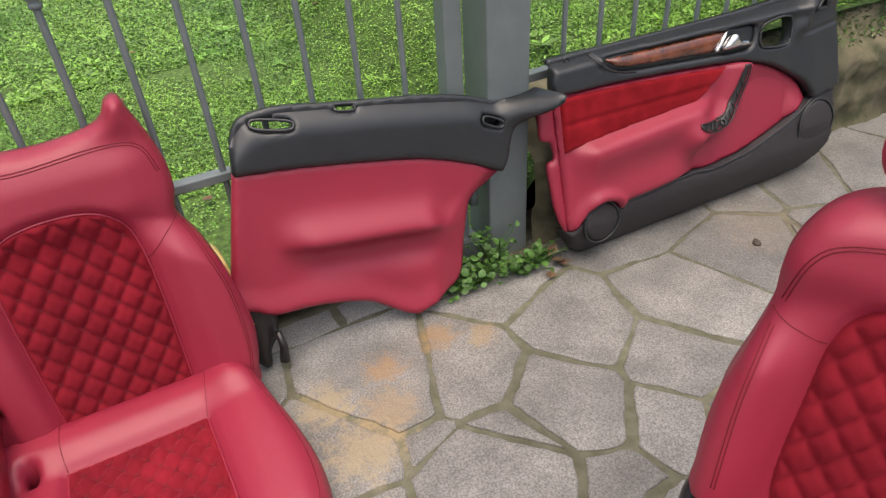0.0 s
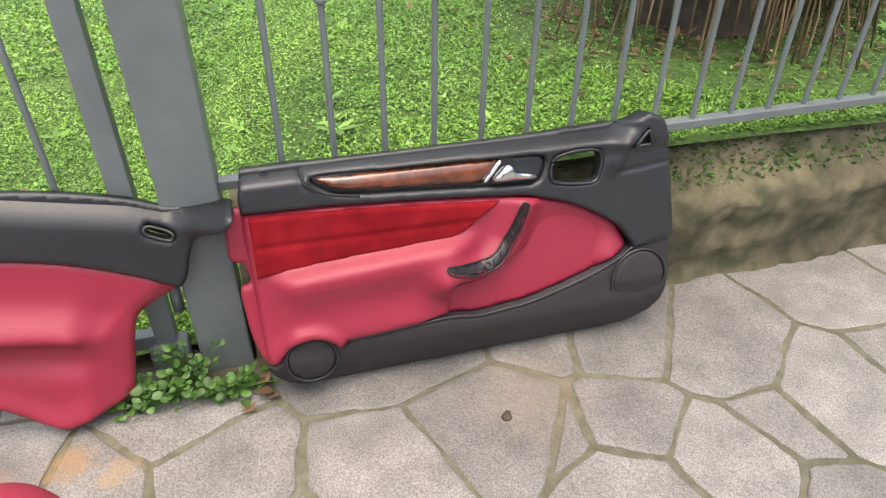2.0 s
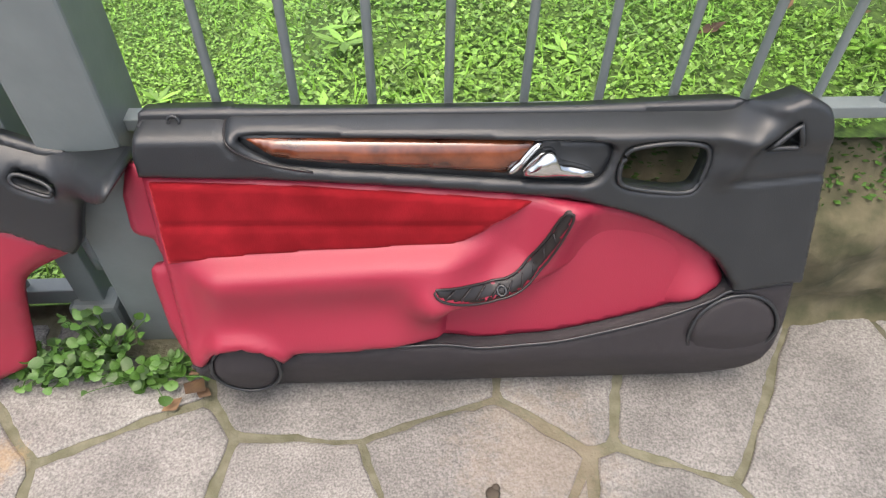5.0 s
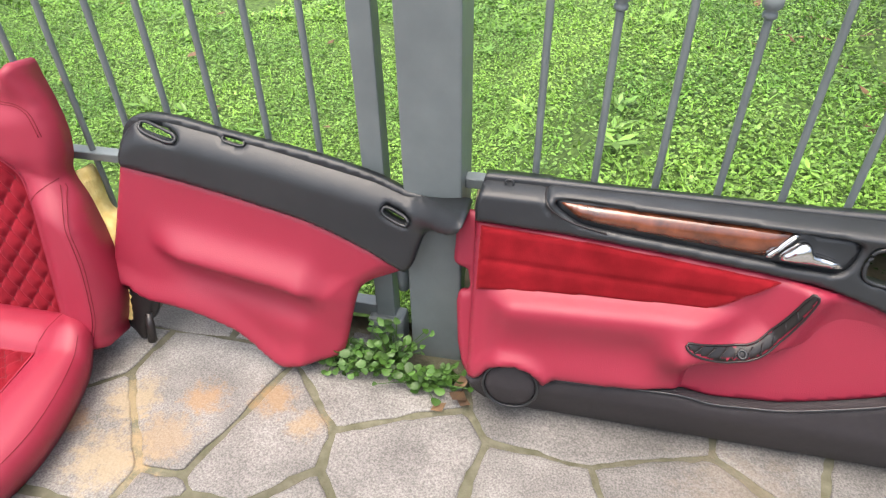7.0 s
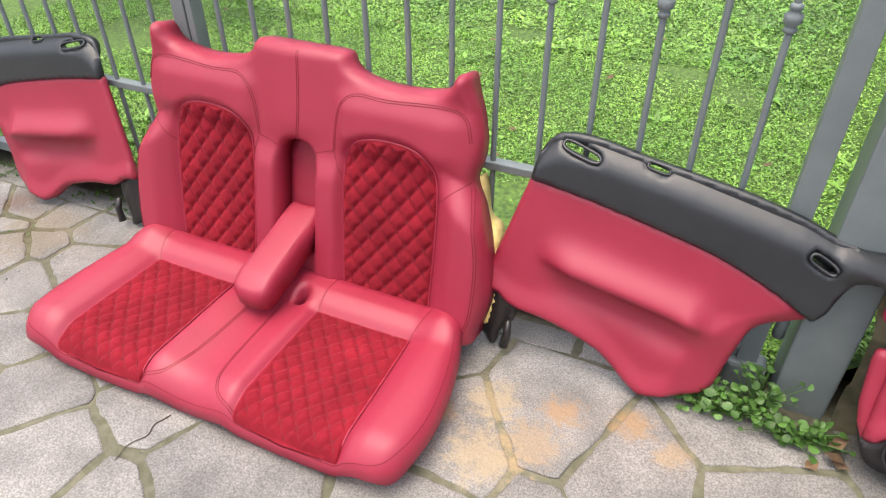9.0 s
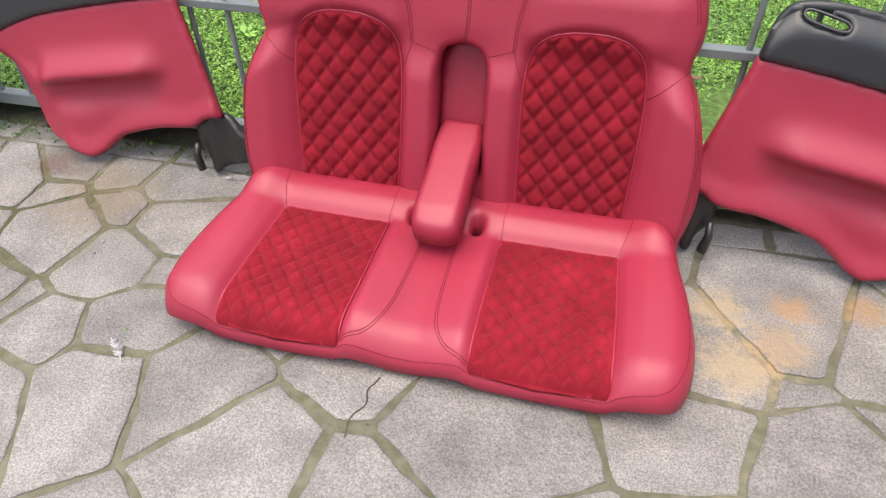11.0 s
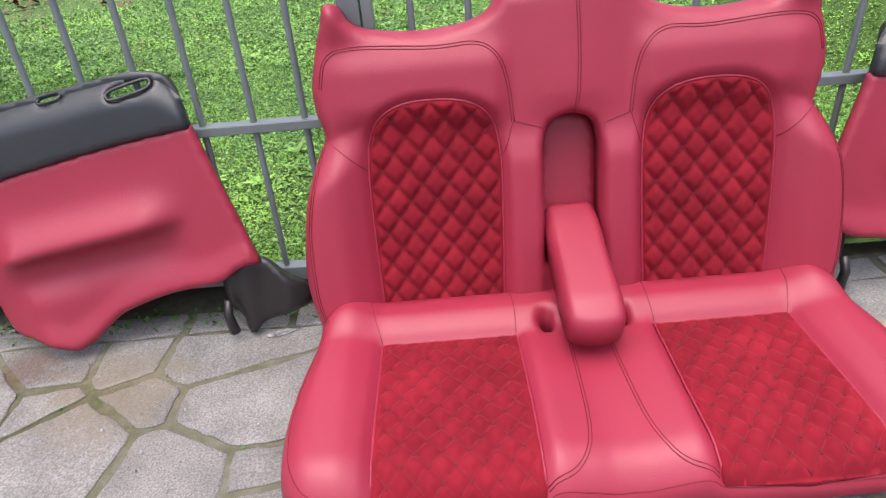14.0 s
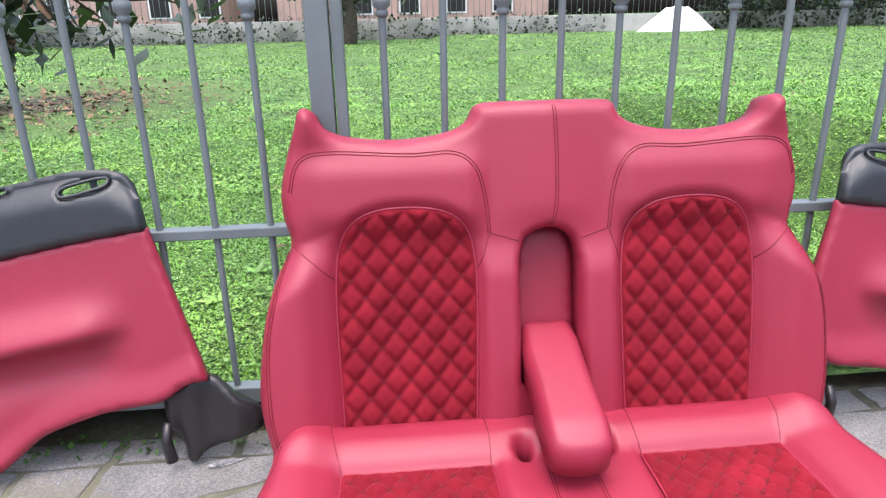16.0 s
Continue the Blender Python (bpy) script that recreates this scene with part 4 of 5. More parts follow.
def leaves(name, centres, size, mat, tilt=0.6, slim=0.45, kind="stuff", label="", category="", seed=1, parent=None, up=0.0):
    """Many small folded leaves, joined into one mesh."""
    r = np.random.default_rng(seed)
    n = len(centres)
    yaw, t = r.uniform(0, 2 * np.pi, n), np.abs(r.normal(0, tilt, n)) + up
    L = size * r.uniform(0.6, 1.35, n)
    W = L * slim * r.uniform(0.7, 1.2, n)
    d = np.stack([np.cos(yaw) * np.cos(t), np.sin(yaw) * np.cos(t), np.sin(t)], 1)
    s = np.stack([-np.sin(yaw), np.cos(yaw), 0 * yaw], 1)
    u = np.cross(d, s)
    c = np.asarray(centres, float)
    v = np.stack([c, c + d * (L * 0.5)[:, None] + s * W[:, None] - u * (W * 0.3)[:, None], c + d * L[:, None] - u * (L * 0.12)[:, None], c + d * (L * 0.5)[:, None] - s * W[:, None] - u * (W * 0.3)[:, None]], 1).reshape(-1, 3)
    o = np.array(base_of(parent)) if parent else np.zeros(3)
    me = bpy.data.meshes.new(name)
    i = np.arange(n) * 4
    me.from_pydata((v - o).tolist(), [], np.concatenate([np.stack([i, i + 1, i + 2], 1), np.stack([i, i + 2, i + 3], 1)]).tolist())
    me.materials.append(mat)
    ob = new(name, me)
    ob.parent = parent
    return tagged(ob, label, category, kind=kind)


def on_lawn(n, x0, x1, y0, y1, seed, lift=0.02):
    r = np.random.default_rng(seed)
    x, y = r.uniform(x0, x1, n), y0 + (y1 - y0) * r.uniform(0, 1, n) ** 1.2
    bare = np.array([noise.noise((a * 1.3, b * 1.3, 3.0)) + 0.5 * noise.noise((a * 4, b * 4, 7.0)) for a, b in zip(x, y)])
    keep = bare > -0.42 + 0.25 * r.uniform(-1, 1, n)
    dark = (np.hypot((x + 4.6) / 2.3, (y - 9.2) / 3.1) < 1) | (np.hypot((x - 3.9) / 1.35, (y - 3.3) / 0.95) < 1)
    keep &= ~(dark & (r.uniform(0, 1, n) < 0.85))
    x, y = x[keep], y[keep]
    return np.stack([x, y, lawn_height(x, y) + r.uniform(0, lift, len(x))], 1)


leaves("lawn_clover", on_lawn(230000, -3.6, 5.0, 2.22, 4.6, 1), 0.0120, LEAF, 0.6, 0.46, label="low clover and weeds of the lawn", category="grass", seed=11)
leaves("lawn_clover", on_lawn(190000, -5.0, 6.0, 4.4, 8.2, 2, 0.025), 0.019, LEAF, 0.5, 0.44, label="low clover and weeds of the lawn", category="grass", seed=12)
leaves("lawn_clover", on_lawn(110000, -8.0, 9.0, 7.8, 14.0, 5, 0.025), 0.028, LEAF, 0.5, 0.42, label="low clover and weeds farther over the lawn", category="grass", seed=17)
leaves("lawn_grass", on_lawn(45000, -3.6, 5.0, 2.22, 7.0, 3, 0.01), 0.045, LEAF, 0.35, 0.05, label="fine grass blades among the clover", category="grass", seed=13, up=0.5)
leaves("lawn_grass", on_lawn(90000, -16, 18, 13.0, 26.5, 4, 0.02), 0.045, LEAF, 0.5, 0.3, label="far lawn grass", category="grass", seed=14, up=0.2)


def rosettes(n, seed):
    """Flat rosettes of long leaves, the broad weeds of the lawn."""
    r = np.random.default_rng(seed)
    c = on_lawn(n, -3.2, 4.6, 2.3, 5.6, seed, 0.012)
    return np.repeat(c, 9, 0) + np.c_[r.normal(0, 0.006, (len(c) * 9, 2)), np.full(len(c) * 9, 0.012)]


leaves("lawn_rosettes", rosettes(130, 6), 0.065, LEAF, 0.22, 0.15, label="flat rosettes of broad weeds in the lawn", category="weeds", seed=18, up=0.15)

r = np.random.default_rng(21)
a = r.normal(0, 1, (2000, 2)) * (1.05, 1.5) + (-4.5, 9.0)
leaves("leaf_litter", np.stack([a[:, 0], a[:, 1], lawn_height(a[:, 0], a[:, 1]) + 0.01], 1), 0.085, LITTER, 0.35, 0.3, label="fallen brown leaves on dark soil", category="leaves", seed=15)
a = r.uniform(0, 1, (70, 2)) * (8, 5) + (-3.5, 2.5)
leaves("fallen_leaf", np.stack([a[:, 0], a[:, 1], lawn_height(a[:, 0], a[:, 1]) + 0.035], 1), 0.06, LITTER, 0.3, 0.35, label="single fallen leaves on the lawn", category="leaves", seed=16)


def bush(name, at, size, n, leaf, mat, label, seed):
    """A shrub: stems and a ragged crown of leaves."""
    r = np.random.default_rng(seed)
    b = thing(name, at, label, "shrub")
    stems = []
    for i in range(9):
        e = np.array(at) + r.normal(0, 0.35, 3) * size + (0, 0, size[2] * 0.55)
        stems.append(tube(bent([at, (np.array(at) + e) / 2 + r.normal(0, 0.05, 3), e], 4, False), np.linspace(0.03, 0.008, 9), 6))
    part("stems", *join(*stems), BARK, b)
    p = []
    for i in range(26):
        c = np.array(at) + r.uniform(-1, 1, 3) * np.array(size) * (0.8, 0.8, 0.45) + (0, 0, size[2] * 0.55)
        p.append(c + r.normal(0, 0.22, (n // 26, 3)) * np.array(size) * 0.7)
    p = np.vstack(p)
    p = p[p[:, 2] > at[2] + 0.02]
    leaves("crown", p, leaf, mat, 0.7, 0.3, "", "", seed=seed, parent=b)
    return b


bush("shrub", (-5.3, 8.3, 0.05), (0.75, 0.8, 1.2), 2600, 0.09, BUSH, "dark evergreen shrub at the lawn edge", 31)

# overhanging magnolia branch
branch = thing("magnolia_tree", (-4.6, 4.9, 0.05), "magnolia tree with glossy green and brown leaves", "tree")
trunk = bent([(-4.6, 4.9, 0.0), (-4.55, 4.8, 1.0), (-4.0, 4.5, 1.7), (-3.1, 4.2, 1.45), (-2.0, 4.0, 1.12), (-1.35, 3.95, 1.10)], 6, False)
part("trunk", *tube(trunk, np.linspace(0.10, 0.012, len(trunk)), 8), BARK, branch)
r = np.random.default_rng(33)
tw, pts = [], []
for i in range(16):
    o = trunk[10 + i % 14]
    e = o + r.normal(0, 1, 3) * (0.35, 0.25, 0.1) + (0.10, -0.1, -0.20)
    tw.append(tube([o, (o + e) / 2 + (0, 0, 0.05), e], [0.012, 0.008, 0.004], 5))
    pts.append(e + r.normal(0, 0.13, (34, 3)))
for q in ((-2.25, 4.0, 0.92), (-2.1, 4.0, 0.90), (-2.0, 4.0, 0.98), (-1.8, 3.98, 1.0), (-1.4, 3.95, 1.04), (-2.35, 4.05, 1.0)):
    o = trunk[-8]
    tw.append(tube([o, (o + np.array(q)) / 2 + (0, 0, 0.06), q], [0.010, 0.007, 0.004], 5))
    pts.append(np.array(q) + r.normal(0, 0.075, (26, 3)))
part("limbs", *join(*tw), BARK, branch)
leaves("crown", np.vstack(pts), 0.13, BUSH, 0.8, 0.24, "", "", seed=34, parent=branch)
leaves("brown_leaves", np.vstack(pts)[::9], 0.12, LITTER, 0.8, 0.26, "", "", seed=35, parent=branch)

# palm with a skirt of dry fronds
palm = thing("palm_tree", (3.58, 3.35, 0.45), "palm with a hanging skirt of dry brown fronds", "tree")
tr = [(0.30 + 0.05 * noise.noise((i * 0.9, 0, 0)), 0.40 + 0.09 * i) for i in range(22)]
part("trunk", *lathe(3.58, 3.35, tr, 14), BARK, palm)
r = np.random.default_rng(41)
st = []
for i in range(420):
    a, z = r.uniform(0, 2 * np.pi), r.uniform(0.9, 1.7)
    o = np.array((3.58 + 0.28 * math.cos(a), 3.35 + 0.28 * math.sin(a), z))
    out = r.uniform(0.15, 0.55)
    e = o + (out * math.cos(a), out * math.sin(a), -r.uniform(0.3, 0.75))
    m = (o + e) / 2 + (0.12 * math.cos(a), 0.12 * math.sin(a), 0.12)
    st.append(tube(bent([o, m, e], 3, False), np.linspace(0.012, 0.004, 7), 4, flat=0.3))
dry = part("dry_fronds", *join(*st), DRY, palm, "dry brown hanging fronds")
g = r.normal(0, 1, (1500, 3)) * (0.5, 0.5, 0.18) + (3.58, 3.35, 2.1)
leaves("crown", g, 0.35, LEAF, 0.5, 0.06, "", "", seed=42, parent=palm)
bush("shrub", (4.35, 3.75, 0.4), (0.95, 0.6, 0.75), 3400, 0.10, BUSH, "dark shrub under the palm", 43)
a = r.normal(0, 1, (800, 2)) * (0.6, 0.35) + (3.75, 3.25)
leaves("leaf_litter", np.stack([a[:, 0], a[:, 1], lawn_height(a[:, 0], a[:, 1]) + 0.01], 1), 0.06, LITTER, 0.35, 0.2, label="brown litter on soil beneath the palm", category="leaves", seed=44)

# far side of the garden
tagged(part("wall_far", *box(-40, 45, 27.0, 27.3, 0.0, 0.78, 0.01), PLASTER, smooth=False), "pale plastered garden wall far across the lawn", "wall", kind="structure")
rail = thing("far_fence", (0, 27.15, 0.78), "pale iron railing on the far wall", "fence")
part("rail", *box(-40, 45, 27.13, 27.17, 1.9, 1.94, 0.0), PAINT, rail, smooth=False)
tagged(part("railing", *join(*[tube([(x, 27.15, 0.78), (x, 27.15, 2.0)], 0.012, 4) for x in np.arange(-26, 30, 0.22)]), PAINT, rail), kind="stuff")
for x0, x1 in ((-22, -9), (-6, 9)):
    h = thing("house", ((x0 + x1) / 2, 42, 0), "pink plastered house beyond the far wall", "house")
    part("wall", *box(x0, x1, 40, 50, 0, 6.5, 0.02), HOUSE, h, smooth=False)
    part("roof", [(x0 - 0.5, 39.5, 6.5), (x1 + 0.5, 39.5, 6.5), (x1 + 0.5, 50.5, 6.5), (x0 - 0.5, 50.5, 6.5), ((x0 + x1) / 2 - 3, 45, 8.8), ((x0 + x1) / 2 + 3, 45, 8.8)],
         [[0, 1, 5, 4], [1, 2, 5], [2, 3, 4, 5], [3, 0, 4], [0, 3, 2, 1]], LITTER, h, smooth=False)
    for x in np.arange(x0 + 1.5, x1 - 1, 2.6):
        w = part("window", *box(x, x + 1.0, 39.93, 39.98, 1.0, 2.6, 0.01), BRACKET, h, smooth=False)
        part("frame", *box(x - 0.08, x + 1.08, 39.95, 39.99, 0.92, 2.68, 0.0), PAPER, w, smooth=False)


def far_tree(x, y, h, trunk_r, spread_m, n, seed, label):
    r = np.random.default_rng(seed)
    t = thing("tree", (x, y, 0.05), label, "tree")
    line = bent([(x, y, 0), (x + 0.1, y, h * 0.3), (x - 0.1, y + 0.1, h * 0.6)], 4, False)
    part("trunk", *tube(line, np.linspace(trunk_r, trunk_r * 0.6, len(line)), 9), BARK, t)
    L, P = [], []
    for i in range(12):
        o = line[3 + i % 6]
        e = o + r.normal(0, 1, 3) * (spread_m, spread_m * 0.6, 0.3) + (0, 0, h * 0.3)
        L.append(tube([o, (o + e) / 2 + (0, 0, 0.1), e], [trunk_r * 0.4, trunk_r * 0.25, 0.02], 5))
        P.append(e + r.normal(0, 0.55, (n // 12, 3)))
    part("limbs", *join(*L), BARK, t)
    P = np.vstack(P)
    leaves("crown", P[P[:, 2] > 0.25], 0.22, BUSH, 0.8, 0.35, "", "", seed=seed, parent=t)


far_tree(-1.6, 24.0, 3.2, 0.32, 0.9, 1400, 51, "many-stemmed dark tree before the far wall")
far_tree(13.4, 23.8, 3.4, 0.13, 1.0, 1600, 52, "small green tree before the far hedge")
far_tree(-13.0, 25.5, 3.0, 0.15, 1.2, 1600, 53, "small dark tree before the far wall")
hedge = r.uniform(0, 1, (9000, 3)) * (26, 1.4, 2.6) + (11.8, 26.0, 0.05)
hedge[:, 2] *= 0.8 + 0.25 * np.sin(hedge[:, 0] * 1.7)
leaves("hedge", hedge, 0.20, BUSH, 0.8, 0.35, label="dense dark green hedge along the far wall", category="hedge", seed=54)
ivy = r.uniform(0, 1, (2600, 3)) ** (1, 1, 1.6) * (26, 0.35, 0.9) + (-18, 26.65, 0.05)
leaves("ivy", ivy, 0.13, BUSH, 0.8, 0.4, label="ivy and weeds against the far wall", category="ivy", seed=55)
tarp = [(10.2 + 1.6 * math.cos(a) * q, 25.4 + 0.7 * math.sin(a) * q, 0.05 + 1.0 * (1 - q ** 1.5) * (1 + 0.25 * noise.noise((q * 4, a * 1.5, 2.0)))) for q in np.linspace(0.02, 1, 9) for a in np.arange(24) * np.pi / 12]
tagged(part("tarpaulin", tarp, [[i * 24 + k, i * 24 + (k + 1) % 24, (i + 1) * 24 + (k + 1) % 24, (i + 1) * 24 + k] for i in range(8) for k in range(24)], TARP), "crumpled white tarpaulin heap on the lawn", "tarpaulin")


# weeds at the foot of the gate post
def weed(at, n, tall, seed, spread_m=0.10):
    r = np.random.default_rng(seed)
    w = thing("weed_plant", at, "leafy green weed in the joint by the gate post", "plant", "weeds by the post")
    st, v, f = [], [], []
    for i in range(n):
        e = np.array(at) + (r.normal(0, spread_m), r.normal(-0.01, spread_m * 0.4), tall * r.uniform(0.15, 1.0))
        st.append(tube(bent([at, (np.array(at) + e) / 2 + (0, 0, 0.01), e], 3, False), 0.0013, 4))
        R_ = r.uniform(0.008, 0.0155)
        q = Euler((r.normal(-0.35, 0.35), r.normal(0, 0.35), r.uniform(0, 6.28))).to_matrix()
        o = len(v)
        v.append(tuple(e))
        for k in range(8):
            a = k * math.pi / 4
            p = q @ Vector((R_ * math.cos(a) * (1.15 if k == 0 else 1), R_ * 0.85 * math.sin(a), 0.003 * math.cos(2 * a)))
            v.append(tuple(e + np.array(p)))
        f += [[o, o + 1 + k, o + 1 + (k + 1) % 8] for k in range(8)]
    tagged(part("stem_growth", *join(*st), WEED, w), kind="stuff")
    tagged(part("leaf_growth", v, f, WEED, w), kind="stuff")


weed((1.02, 2.04, 0.0), 70, 0.07, 61, 0.055)
weed((1.13, 2.02, 0.0), 90, 0.09, 62, 0.06)
weed((1.19, 2.06, 0.0), 60, 0.16, 63, 0.05)
weed((1.28, 2.00, 0.0), 70, 0.07, 64, 0.05)
weed((1.35, 2.02, 0.0), 40, 0.07, 65, 0.03)
leaves("dry_leaf", np.array([(1.385, 1.965, 0.012), (1.40, 1.99, 0.02), (1.37, 1.99, 0.03), (1.36, 1.95, 0.008)]), 0.05, LITTER, 0.4, 0.4, label="brown curled dry leaves by the post", category="leaves", seed=66)
mg = r.uniform(0, 1, (500, 2)) * (1.7, 0.10) + (-2.4, 2.08)
leaves("moss_tuft", np.stack([mg[:, 0], mg[:, 1], 0 * mg[:, 0]], 1), 0.018, WEED, 0.6, 0.3, label="small moss and weed tufts along the gate", category="moss", seed=67)
tp = r.uniform(0, 1, (9000, 2)) ** (1.3, 0.7) * (5.5, 0.17) + (1.9, 2.13)
leaves("wall_moss", np.stack([tp[:, 0], tp[:, 1], np.interp(tp[:, 1], [2.10, 2.15, 2.19, 2.23, 2.30], [0.31, 0.36, 0.40, 0.455, 0.47])], 1), 0.016, WEED, 0.5, 0.4, label="grass and moss growing over the low wall", category="moss", seed=68)


def feather(x, y, turn, size, seed):
    f = thing("feather", (x, y, 0.004), "small grey and white bird feather on the paving", "feather", "feathers")
    d, s = np.array((math.cos(turn), math.sin(turn), 0)), np.array((-math.sin(turn), math.cos(turn), 0))
    o = np.array((x, y, 0.004))
    part("quill", *tube([o - d * size, o, o + d * size + (0, 0, 0.004)], [0.0006, 0.0012, 0.0016], 5), FEATHER, f)
    r = np.random.default_rng(seed)
    bl = []
    for t in np.linspace(-0.9, 0.5, 22):
        for g in (-1, 1):
            w = size * 0.34 * (1 - 0.6 * abs(t)) * r.uniform(0.7, 1.1)
            bl.append(tube([o + d * size * t, o + d * size * (t - 0.18) + s * g * w + (0, 0, 0.004)], [0.0014, 0.0006], 4))
    part("vane", *join(*bl), FEATHER, f)


feather(-0.925, 1.30, -0.75, 0.045, 71)
feather(-0.96, 2.03, 0.25, 0.045, 72)

bit = thing("dried_clod", (2.005, 1.712, 0.0), "small dark dried clod lying on the paving", "debris")
part("clod", *join(*[lathe(2.005 + dx, 1.712 + dy, [(0.003, 0.001), (q, 0.004), (q * 0.8, 0.010), (0.002, 0.013)], 9) for dx, dy, q in ((0, 0, 0.015), (0.007, 0.011, 0.009))]), BARK, bit)
lt = r.uniform(0, 1, (160, 2)) * (1.3, 0.75) + (-2.1, 1.35)
leaves("joint_weeds", np.stack([lt[:, 0], lt[:, 1], 0 * lt[:, 0] - 0.002], 1), 0.012, WEED, 0.5, 0.4, label="tiny weeds in the mossy paving joints", category="weeds", seed=73)

grit = np.random.default_rng(74)
tagged(part("pebbles", *join(*[lathe(x, y, [(q * 0.6, -0.002), (q, 0.003), (q * 0.7, 0.006), (q * 0.2, 0.007)], 6)
                               for x, y, q in zip(grit.uniform(-1.75, -0.95, 16), grit.uniform(1.55, 2.05, 16), grit.uniform(0.002, 0.0045, 16))]), FEATHER),
       "small pale pebbles scattered in the paving joints", "pebbles", kind="stuff")

# ---- flagstones ----
# stone centres with a weight each: the joints are the lines between the weighted cells
SEED_R = [
    (0.935, 1.722, -0.0110), (1.080, 1.538, -0.0126), (1.189, 1.952, -0.0139), (1.439, 1.708, -0.0372), (1.728, 1.651, 0.0469), (1.327, 1.339, -0.0277),
    (1.384, 1.530, -0.0522), (1.528, 1.203, 0.0055), (0.919, 1.484, -0.0278), (0.966, 1.235, -0.0387), (0.689, 1.557, -0.0354), (0.424, 1.626, 0.0142),
    (0.682, 1.808, -0.0026), (1.766, 2.080, 0.0721), (2.149, 2.073, 0.0123), (2.754, 1.792, -0.0005), (1.879, 1.704, 0.0486), (2.304, 1.558, -0.0092),
    (2.081, 1.577, -0.0100), (2.197, 1.331, 0.0307), (2.481, 1.387, 0.0033), (2.759, 1.486, -0.0193), (2.981, 1.520, 0.0113), (3.296, 1.921, -0.0057),
]
SEED_L = [
    (-1.284, 1.370, -0.0188), (-1.137, 1.604, 0.0056), (-0.955, 1.380, 0.0046), (-1.203, 1.037, 0.0260), (-0.935, 1.167, 0.0165), (-0.741, 1.231, 0.0044),
    (-0.516, 1.049, 0.0096), (-0.248, 1.355, -0.0377), (0.029, 1.329, 0.0254), (0.408, 1.449, 0.0043), (-1.019, 1.819, 0.0213), (-1.213, 1.836, -0.0031),
    (-1.002, 1.613, -0.0092), (-1.087, 2.025, 0.0327), (-1.311, 2.049, 0.0087), (-1.561, 2.043, 0.0069), (-1.549, 1.882, -0.0178), (-1.394, 1.748, -0.0316),
]
r = np.random.default_rng(81)
seeds = [np.array(p) for p in SEED_R + SEED_L]
strip = [np.array((x + r.uniform(-0.06, 0.06), 2.115, 0.0)) for x in np.arange(-3.0, 1.25, 0.32)]
for _ in range(9000):
    p = np.array((r.uniform(-4.2, 5.6), r.uniform(-1.6, 2.02), 0.0))
    gap = r.uniform(0.17, 0.25) if p[0] < -0.9 and p[1] > 1.3 else r.uniform(0.22, 0.42)
    if min((p[0] - q[0]) ** 2 + (p[1] - q[1]) ** 2 - q[2] for q in seeds) > gap * gap:
        seeds.append(p)
seeds.sort(key=lambda q: np.hypot((q[0] - 0.7) * 0.6, q[1] - 1.6))
rest = []
seeds = np.array(seeds)
pave = bpy.data.objects["pavement_bed"]


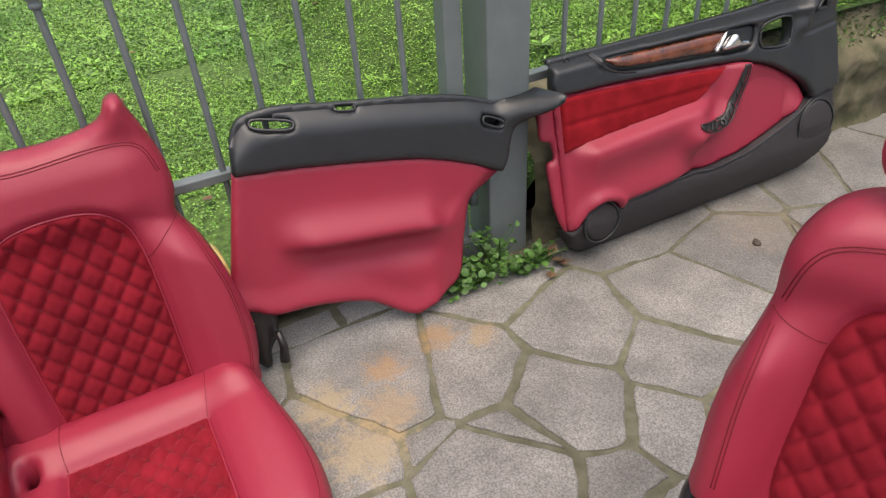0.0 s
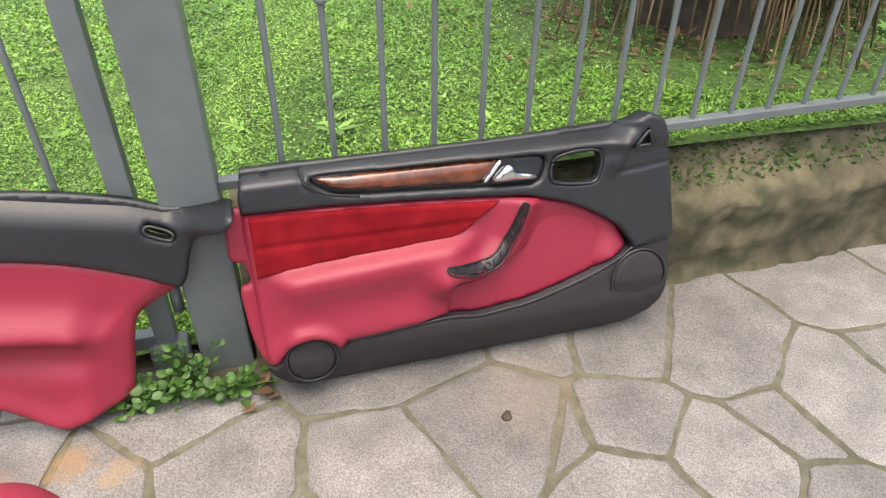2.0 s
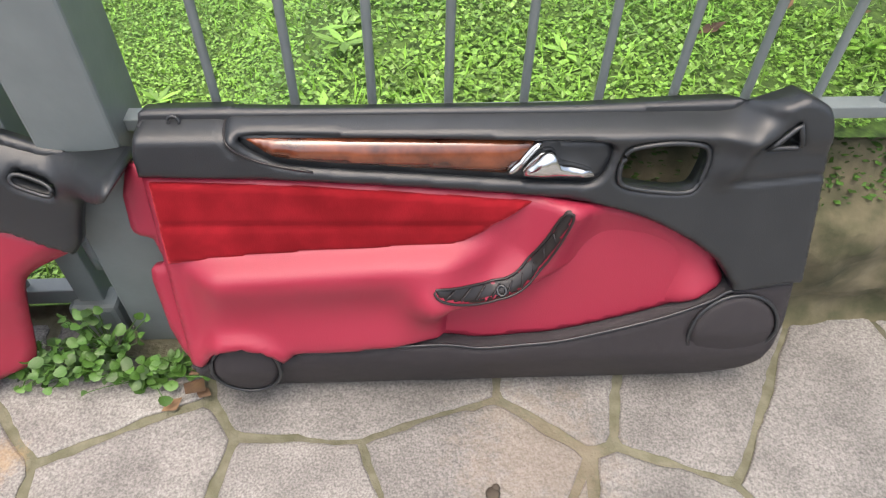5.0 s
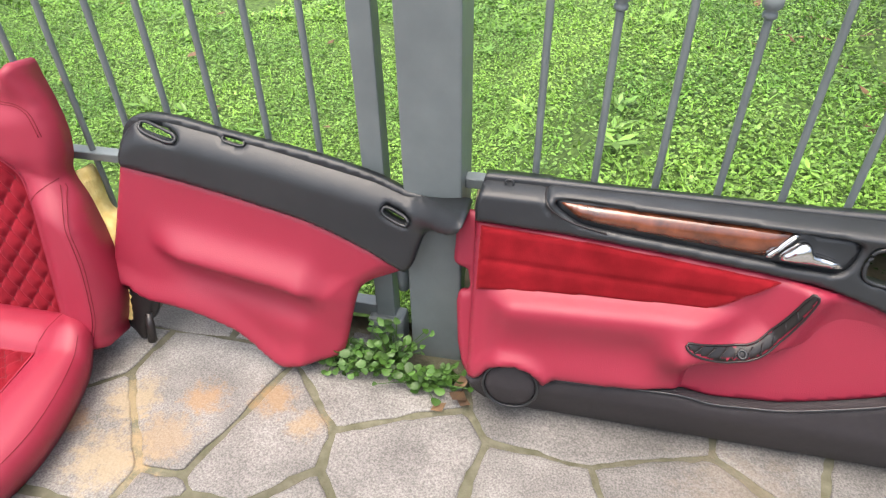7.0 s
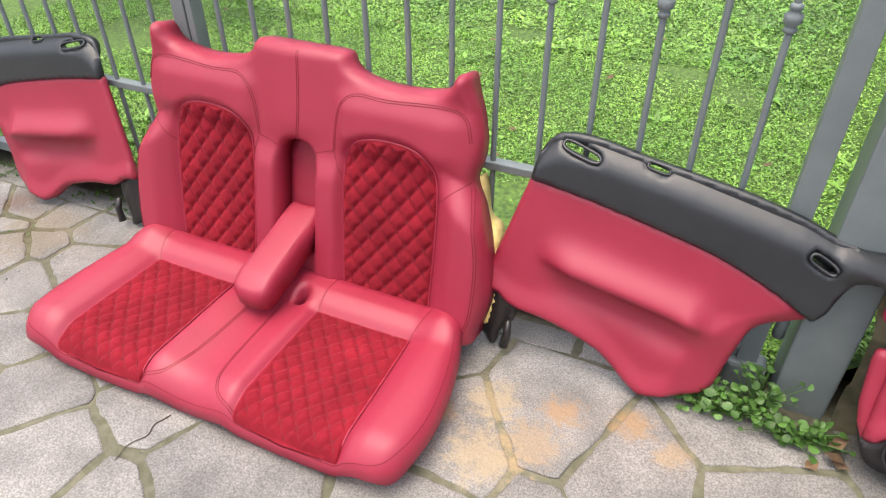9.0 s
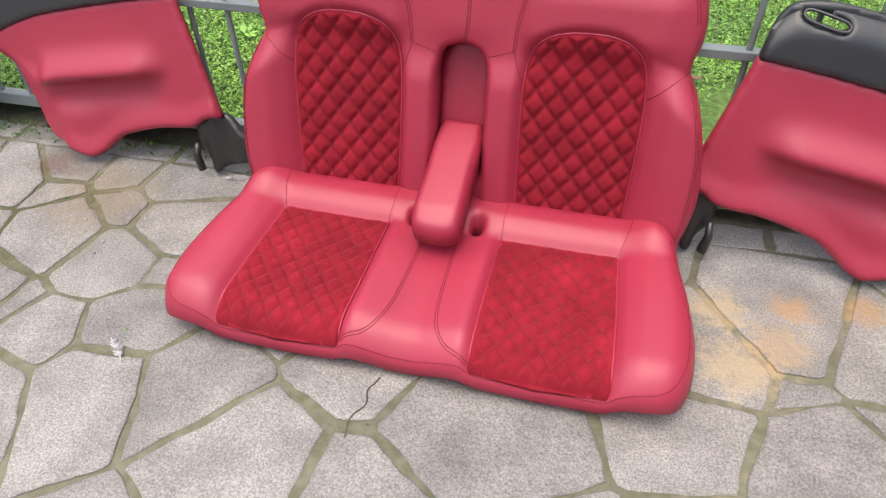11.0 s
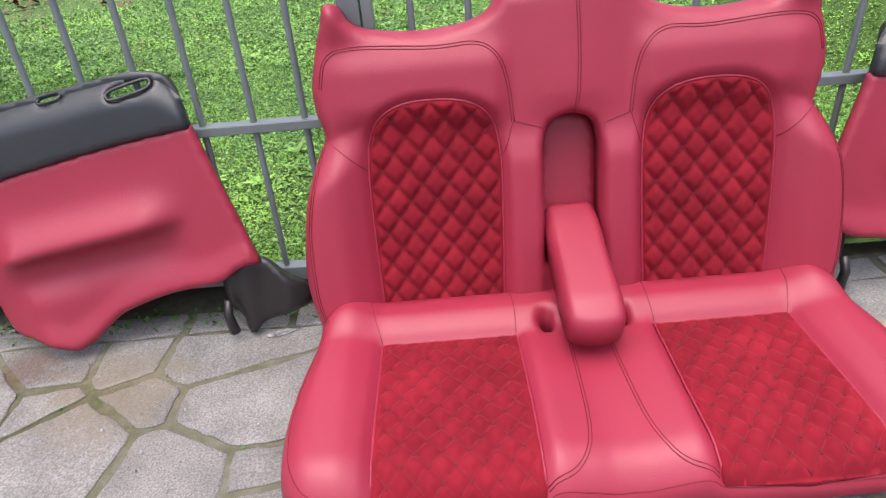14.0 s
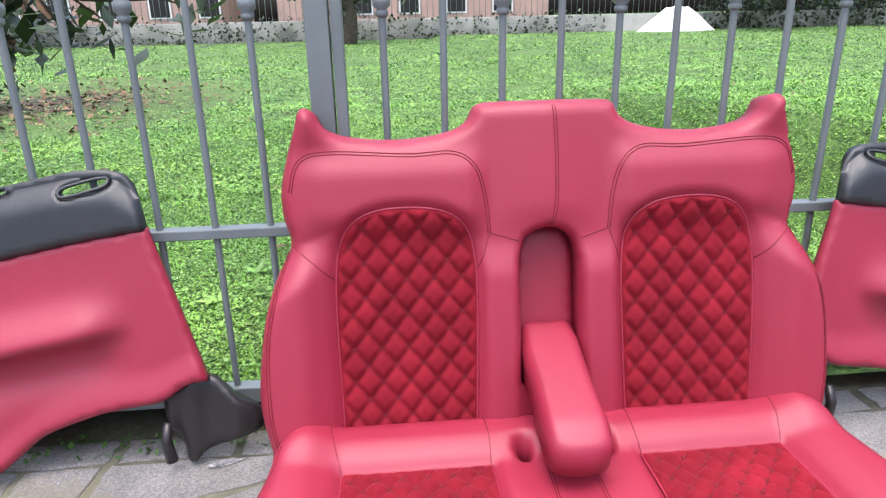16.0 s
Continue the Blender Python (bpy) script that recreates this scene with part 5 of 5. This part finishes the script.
def stone(poly, k):
    """One flagstone: a broken, angular outline, a worn rim and a slightly uneven, tilted top."""
    line = even(poly, 0.022)
    c = line.mean(0)
    d = line - c
    n = np.array([noise.noise((p[0] * 8, p[1] * 8, k * 1.7)) * 0.014 + noise.noise((p[0] * 40, p[1] * 40, k)) * 0.006 for p in line])
    line = c + d * (1 + n / np.maximum(np.linalg.norm(d, axis=1), 0.05))[:, None]
    m = len(line)
    top = 0.002 + 0.003 * noise.noise((c[0] * 3, c[1] * 3, 5.0))
    tx, ty = 0.010 * noise.noise((c[0] * 7, c[1], 1.0)), 0.010 * noise.noise((c[0], c[1] * 7, 2.0))
    V = []
    for inset, z in ((0.0, -0.02), (0.0, top - 0.0035), (0.004, top - 0.001), (0.012, top)):
        for p in line:
            q = p + (c - p) * min(0.4, inset / max(np.hypot(*(p - c)), 0.02))
            V.append((q[0], q[1], z + (tx * (q[0] - c[0]) + ty * (q[1] - c[1])) * (z > -0.01)))
    V.append((c[0], c[1], top + 0.0005))
    F = [[j * m + i, j * m + (i + 1) % m, (j + 1) * m + (i + 1) % m, (j + 1) * m + i] for j in range(3) for i in range(m)]
    F += [[3 * m + i, 3 * m + (i + 1) % m, 4 * m] for i in range(m)]
    if k < 280:
        part("flagstone", V, F, STONE, pave, smooth=False)
    else:
        rest.append((V, F))


def cell(p, others, clip):
    poly = [np.array(q, float) for q in clip]
    for q in others:
        d = q[:2] - p[:2]
        L = np.hypot(*d)
        if L < 1e-6 or L > 1.3:
            continue
        gap = 0.0105 + 0.004 * noise.noise(((p[0] + q[0]) * 4, (p[1] + q[1]) * 4, 9.0))
        nrm, off = d / L, ((p[:2] + q[:2]) @ d + p[2] - q[2]) / 2 / L - gap
        out = []
        for a, b in zip(poly, poly[1:] + poly[:1]):
            da, db = a @ nrm - off, b @ nrm - off
            if da <= 0:
                out.append(a)
            if (da < 0) != (db < 0):
                out.append(a + (b - a) * da / (da - db))
        poly = out
        if len(poly) < 3:
            return None
    return np.array(poly)


k = 0
for p in seeds:
    edge = 2.055 if p[0] < 1.2 else 2.13
    c = cell(p, seeds, [(-4.5, -2.0), (6.0, -2.0), (6.0, edge), (-4.5, edge)])
    if c is not None and len(c) > 2:
        stone(c, k)
        k += 1
for p in strip:
    c = cell(p, np.array(strip), [(-3.2, 2.068), (1.2, 2.068), (1.2, 2.16), (-3.2, 2.16)])
    if c is not None:
        stone(c, 0)
if rest:
    tagged(part("flagstone_rest", *join(*rest), STONE, pave, smooth=False), kind="stuff")
crack = bent([(-0.258, 1.378, 0.004), (-0.275, 1.335, 0.004), (-0.266, 1.300, 0.004), (-0.290, 1.255, 0.004), (-0.283, 1.205, 0.004)], 5, False)
crack[:, 0] += [0.004 * noise.noise((p[1] * 60, 0, 0)) for p in crack]
part("crack", *tube(crack, np.linspace(0.0022, 0.0012, len(crack)), 5), BARK, pave, "dark crack across a broken flagstone")
